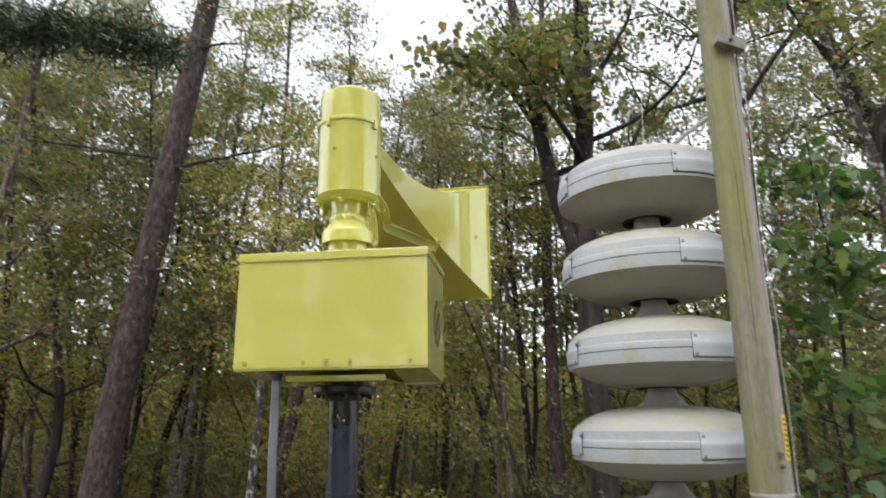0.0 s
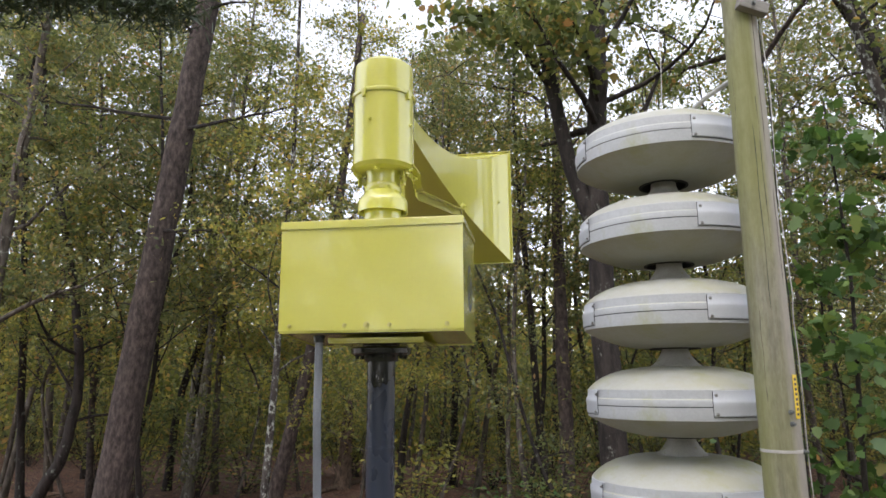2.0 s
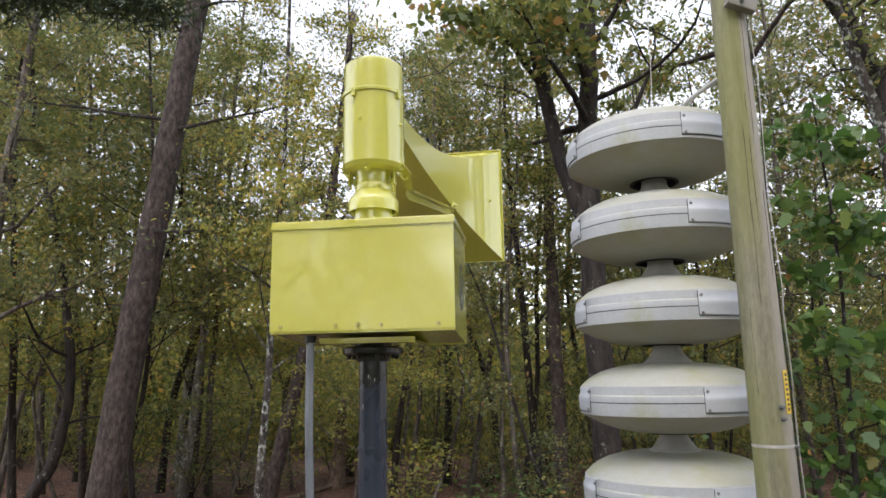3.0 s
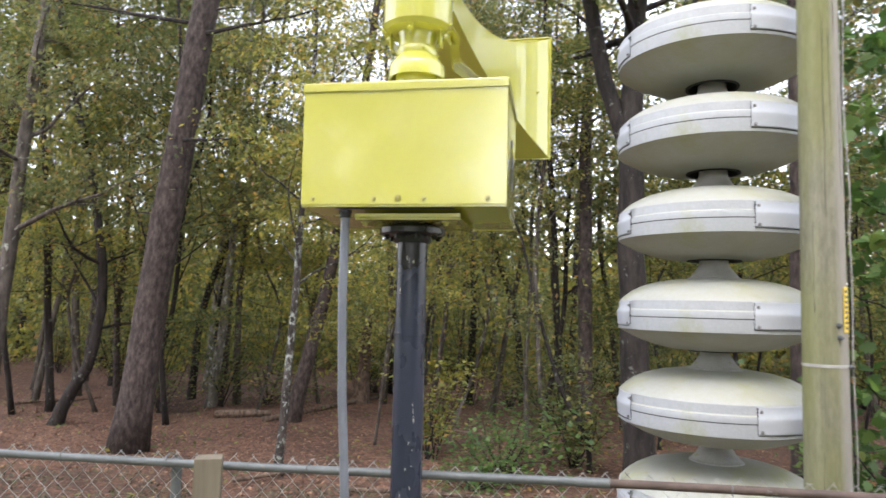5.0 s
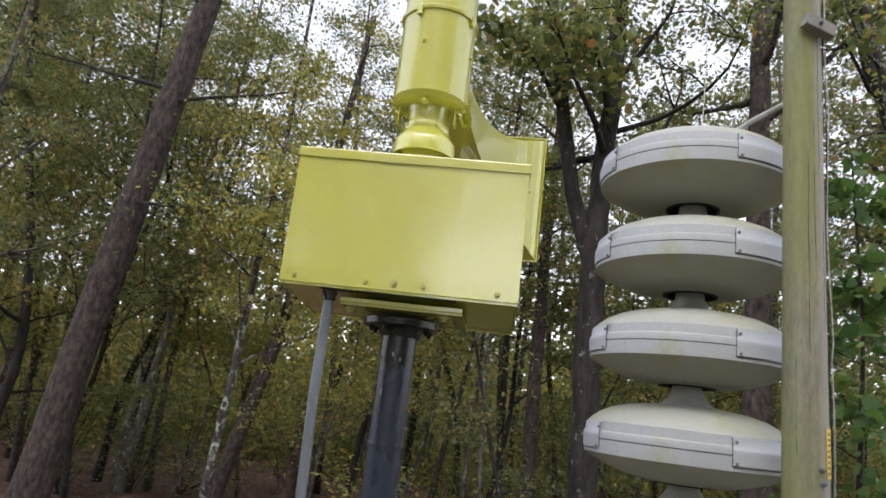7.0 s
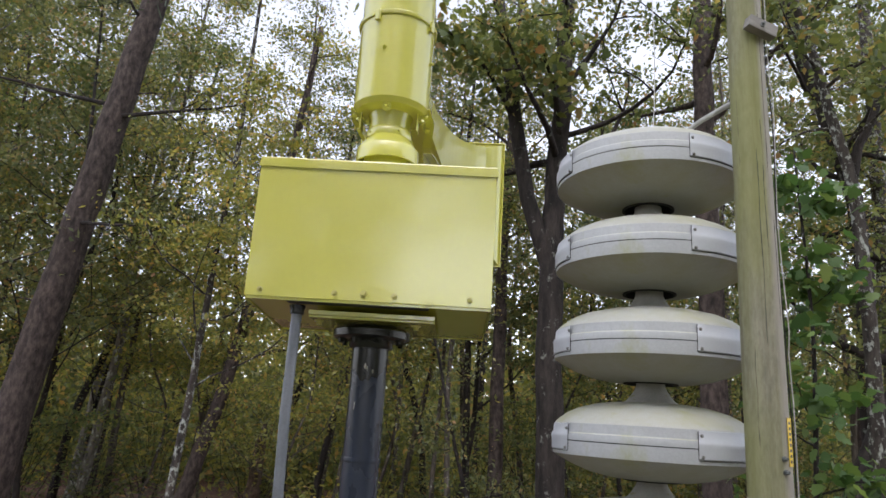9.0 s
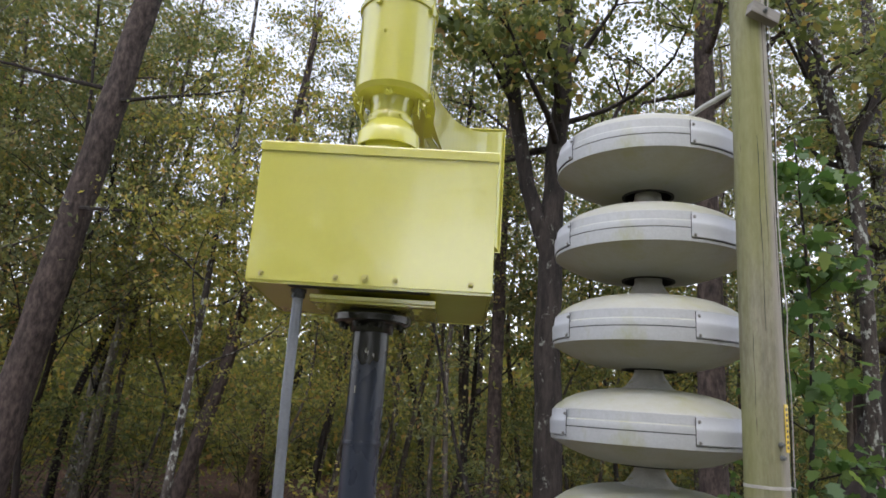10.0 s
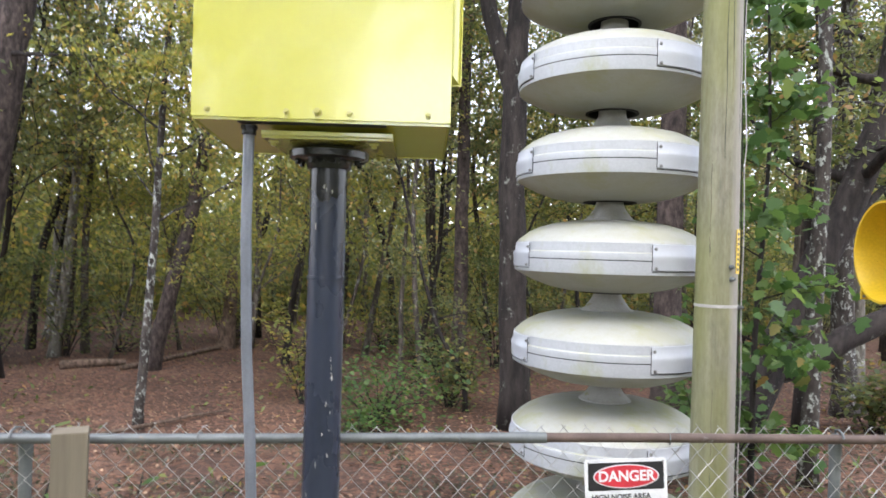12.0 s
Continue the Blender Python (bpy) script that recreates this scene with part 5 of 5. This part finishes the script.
def far_woods():
    """Crowded foliage and stems where single trees can no longer be told apart."""
    rng = np.random.default_rng(9)
    n = 190000
    y = rng.uniform(30, 52, n)
    x = rng.uniform(-1.4, 1.0, n) * (y + 6)
    top = 13 + 7 * np.array([noise.noise(Vector((a * 0.13, b * 0.13, 0))) for a, b in zip(x, y)])
    z = -1.6 + rng.beta(0.95, 1.9, n) * top
    # foliage stands in masses, with gaps to the sky higher up
    mass = np.array([noise.noise(Vector((p * 0.16, q * 0.16, r * 0.22))) for p, q, r in zip(x, y, z)])
    keep = mass > -0.42 + 0.036 * z
    v, per = leaves(rng, np.stack([x, y, z], 1)[keep], 0.48, "oval", 0.2)
    ob = new("far_foliage", quads_mesh("far_foliage", v, per, LEAF_OLIVE))
    tagged(ob, "dense olive-green foliage far back in the woods", "foliage", kind="stuff")
    # low, crowded growth closing the view between the trunks
    n = 60000
    y = rng.uniform(24, 40, n)
    x = rng.uniform(-1.4, 1.0, n) * (y + 6)
    z = -1.5 + rng.beta(0.9, 1.5, n) * 8
    v, per = leaves(rng, np.stack([x, y, z], 1), 0.33, "oval", 0.2)
    ob = new("far_thicket", quads_mesh("far_thicket", v, per, LEAF_YELLOW))
    tagged(ob, "dense green thicket deep between the trunks", "foliage", kind="stuff")
    # unseen foliage added behind the viewer; its sky gap makes the cabinet's highlight
    n = 80000
    x = rng.uniform(-34, 34, n)
    y = -10 - 9 * rng.random(n)
    z = rng.beta(1.0, 1.15, n) * 17
    ragged = np.array([noise.noise(Vector((p * 0.7, q * 0.3, r * 0.7))) for p, q, r in zip(x, y, z)])
    keep = ((x - 0.2) / 2.1) ** 2 + ((z - 5.7) / 1.9) ** 2 > 1 + 0.7 * ragged
    v, per = leaves(rng, np.stack([x, y, z], 1)[keep], 0.40, "oval", 0.2)
    ob = new("rear_foliage", quads_mesh("rear_foliage", v, per, LEAF_OLIVE))
    tagged(ob, "unseen foliage added behind the viewer to shape light and reflections", "foliage", kind="stuff")
    bm = bmesh.new()
    r = random.Random(4)
    for k in range(90):
        yy = r.uniform(26, 50)
        xx = r.uniform(-1.3, 0.95) * (yy + 4)
        h, lean = r.uniform(9, 17), r.uniform(-0.8, 0.8)
        q = r.uniform(0.07, 0.2)
        tube([(xx, yy, ground_z(xx, yy) - 0.1), (xx + lean * 0.4, yy, h * 0.4), (xx + lean, yy, h)], [q, q * 0.75, q * 0.3], 6, bm)
    tagged(part("far_trunks", bm, BARK_DARK, smooth=True), "many thin trunks far back in the woods", "trees", kind="stuff")


far_woods()


def forest_floor():
    rng = np.random.default_rng(31)
    n = 52000
    y = 0.5 + 22 * rng.random(n) ** 1.3
    x = rng.uniform(-0.95, 0.8, n) * (y + 3.2)
    stay = (y > 7.4) | (rng.random(n) < 0.40)
    x, y = x[stay], y[stay]
    z = np.array([ground_z(a, b) for a, b in zip(x, y)]) + rng.uniform(0.004, 0.03, len(x))
    v, per = leaves(rng, np.stack([x, y, z], 1), 0.055, "broad", 0.8)
    ob = new("leaf_litter", quads_mesh("leaf_litter", v, per, LITTER))
    tagged(ob, "dry brown fallen leaves scattered over the woodland floor", "leaf litter", kind="stuff")
    n = 22000
    y = rng.uniform(0.9, 7.6, n)
    x = rng.uniform(-0.95, 0.85, n) * (y + 3.0)
    keep = np.array([noise.noise(Vector((a * 0.9, b * 0.9, 4))) > -0.10 for a, b in zip(x, y)])
    x, y = x[keep], y[keep]
    z = np.array([ground_z(a, b) for a, b in zip(x, y)]) + rng.uniform(0.02, 0.16, len(x))
    v, per = leaves(rng, np.stack([x, y, z], 1), 0.060, "oval", 0.7)
    ob = new("ground_ivy", quads_mesh("ground_ivy", v, per, LEAF_DIM))
    tagged(ob, "low dark weeds and dead stems behind the fence", "undergrowth", kind="stuff")
    # low green seedlings
    n = 5000
    y = rng.uniform(4, 20, n)
    x = rng.uniform(-0.9, 0.8, n) * (y + 3.2)
    keep = np.array([noise.noise(Vector((a * 0.5, b * 0.5, 7))) > 0.12 for a, b in zip(x, y)])
    x, y = x[keep], y[keep]
    z = np.array([ground_z(a, b) for a, b in zip(x, y)]) + rng.uniform(0.03, 0.22, len(x))
    v, per = leaves(rng, np.stack([x, y, z], 1), 0.10, "oval", 0.7)
    ob = new("seedlings", quads_mesh("seedlings", v, per, LEAF_GREEN))
    tagged(ob, "low green seedlings on the woodland floor", "undergrowth", kind="stuff")

    def log(points, radii, label):
        bm = tube(points, radii, 10)
        for p in bm.verts:
            p.co += Vector((0, 0, 0.02 * noise.noise(p.co * 5)))
        tagged(part("fallen_log", bm, BARK_LOG, smooth=True), label, "log")
    a, b = Vector((-6.55, 13.5, 0)), Vector((-5.0, 18.6, 0))
    log([(p.x, p.y, ground_z(p.x, p.y) + 0.06) for p in (a.lerp(b, q) for q in (0, 0.3, 0.6, 1))], [0.075, 0.07, 0.065, 0.05], "long fallen trunk running back into the woods")
    x, y = -5.3, 17.6
    z = ground_z(x, y)
    bm = tube([(x, y, z - 0.1), (x + 0.03, y, z + 0.35), (x + 0.10, y, z + 1.2), (x + 0.16, y, z + 2.1), (x + 0.20, y, z + 2.7)], [0.30, 0.23, 0.19, 0.15, 0.04], 12)
    for p in bm.verts:
        p.co += Vector((0.05 * noise.noise(p.co * 3), 0.05 * noise.noise(p.co * 3 + Vector((5, 0, 0))), 0.10 * noise.noise(p.co * 6)))
    tagged(part("broken_snag", bm, BARK_LOG, smooth=True), "broken reddish dead trunk standing in the woods", "dead tree")
    a, b = Vector((-8.0, 13.8, 0)), Vector((-6.7, 14.3, 0))
    log([(p.x, p.y, ground_z(p.x, p.y) + 0.10) for p in (a.lerp(b, s) for s in (0, 0.3, 0.6, 1))], [0.12, 0.11, 0.095, 0.07], "weathered fallen log lying on the leaf litter")
    r = random.Random(12)
    for k in range(12):
        y = r.uniform(7, 18)
        x = r.uniform(-0.8, 0.3) * (y + 3)
        an, ln = r.uniform(0, math.tau), r.uniform(0.8, 2.6)
        pts = []
        for s in (-0.5, -0.15, 0.2, 0.5):
            px, py = x + ln * s * math.cos(an) + r.uniform(-0.06, 0.06), y + ln * s * math.sin(an)
            pts.append((px, py, ground_z(px, py) + 0.05 + r.uniform(0, 0.06)))
        log(pts, [0.035, 0.032, 0.026, 0.014], "broken branch lying on the forest floor")


forest_floor()
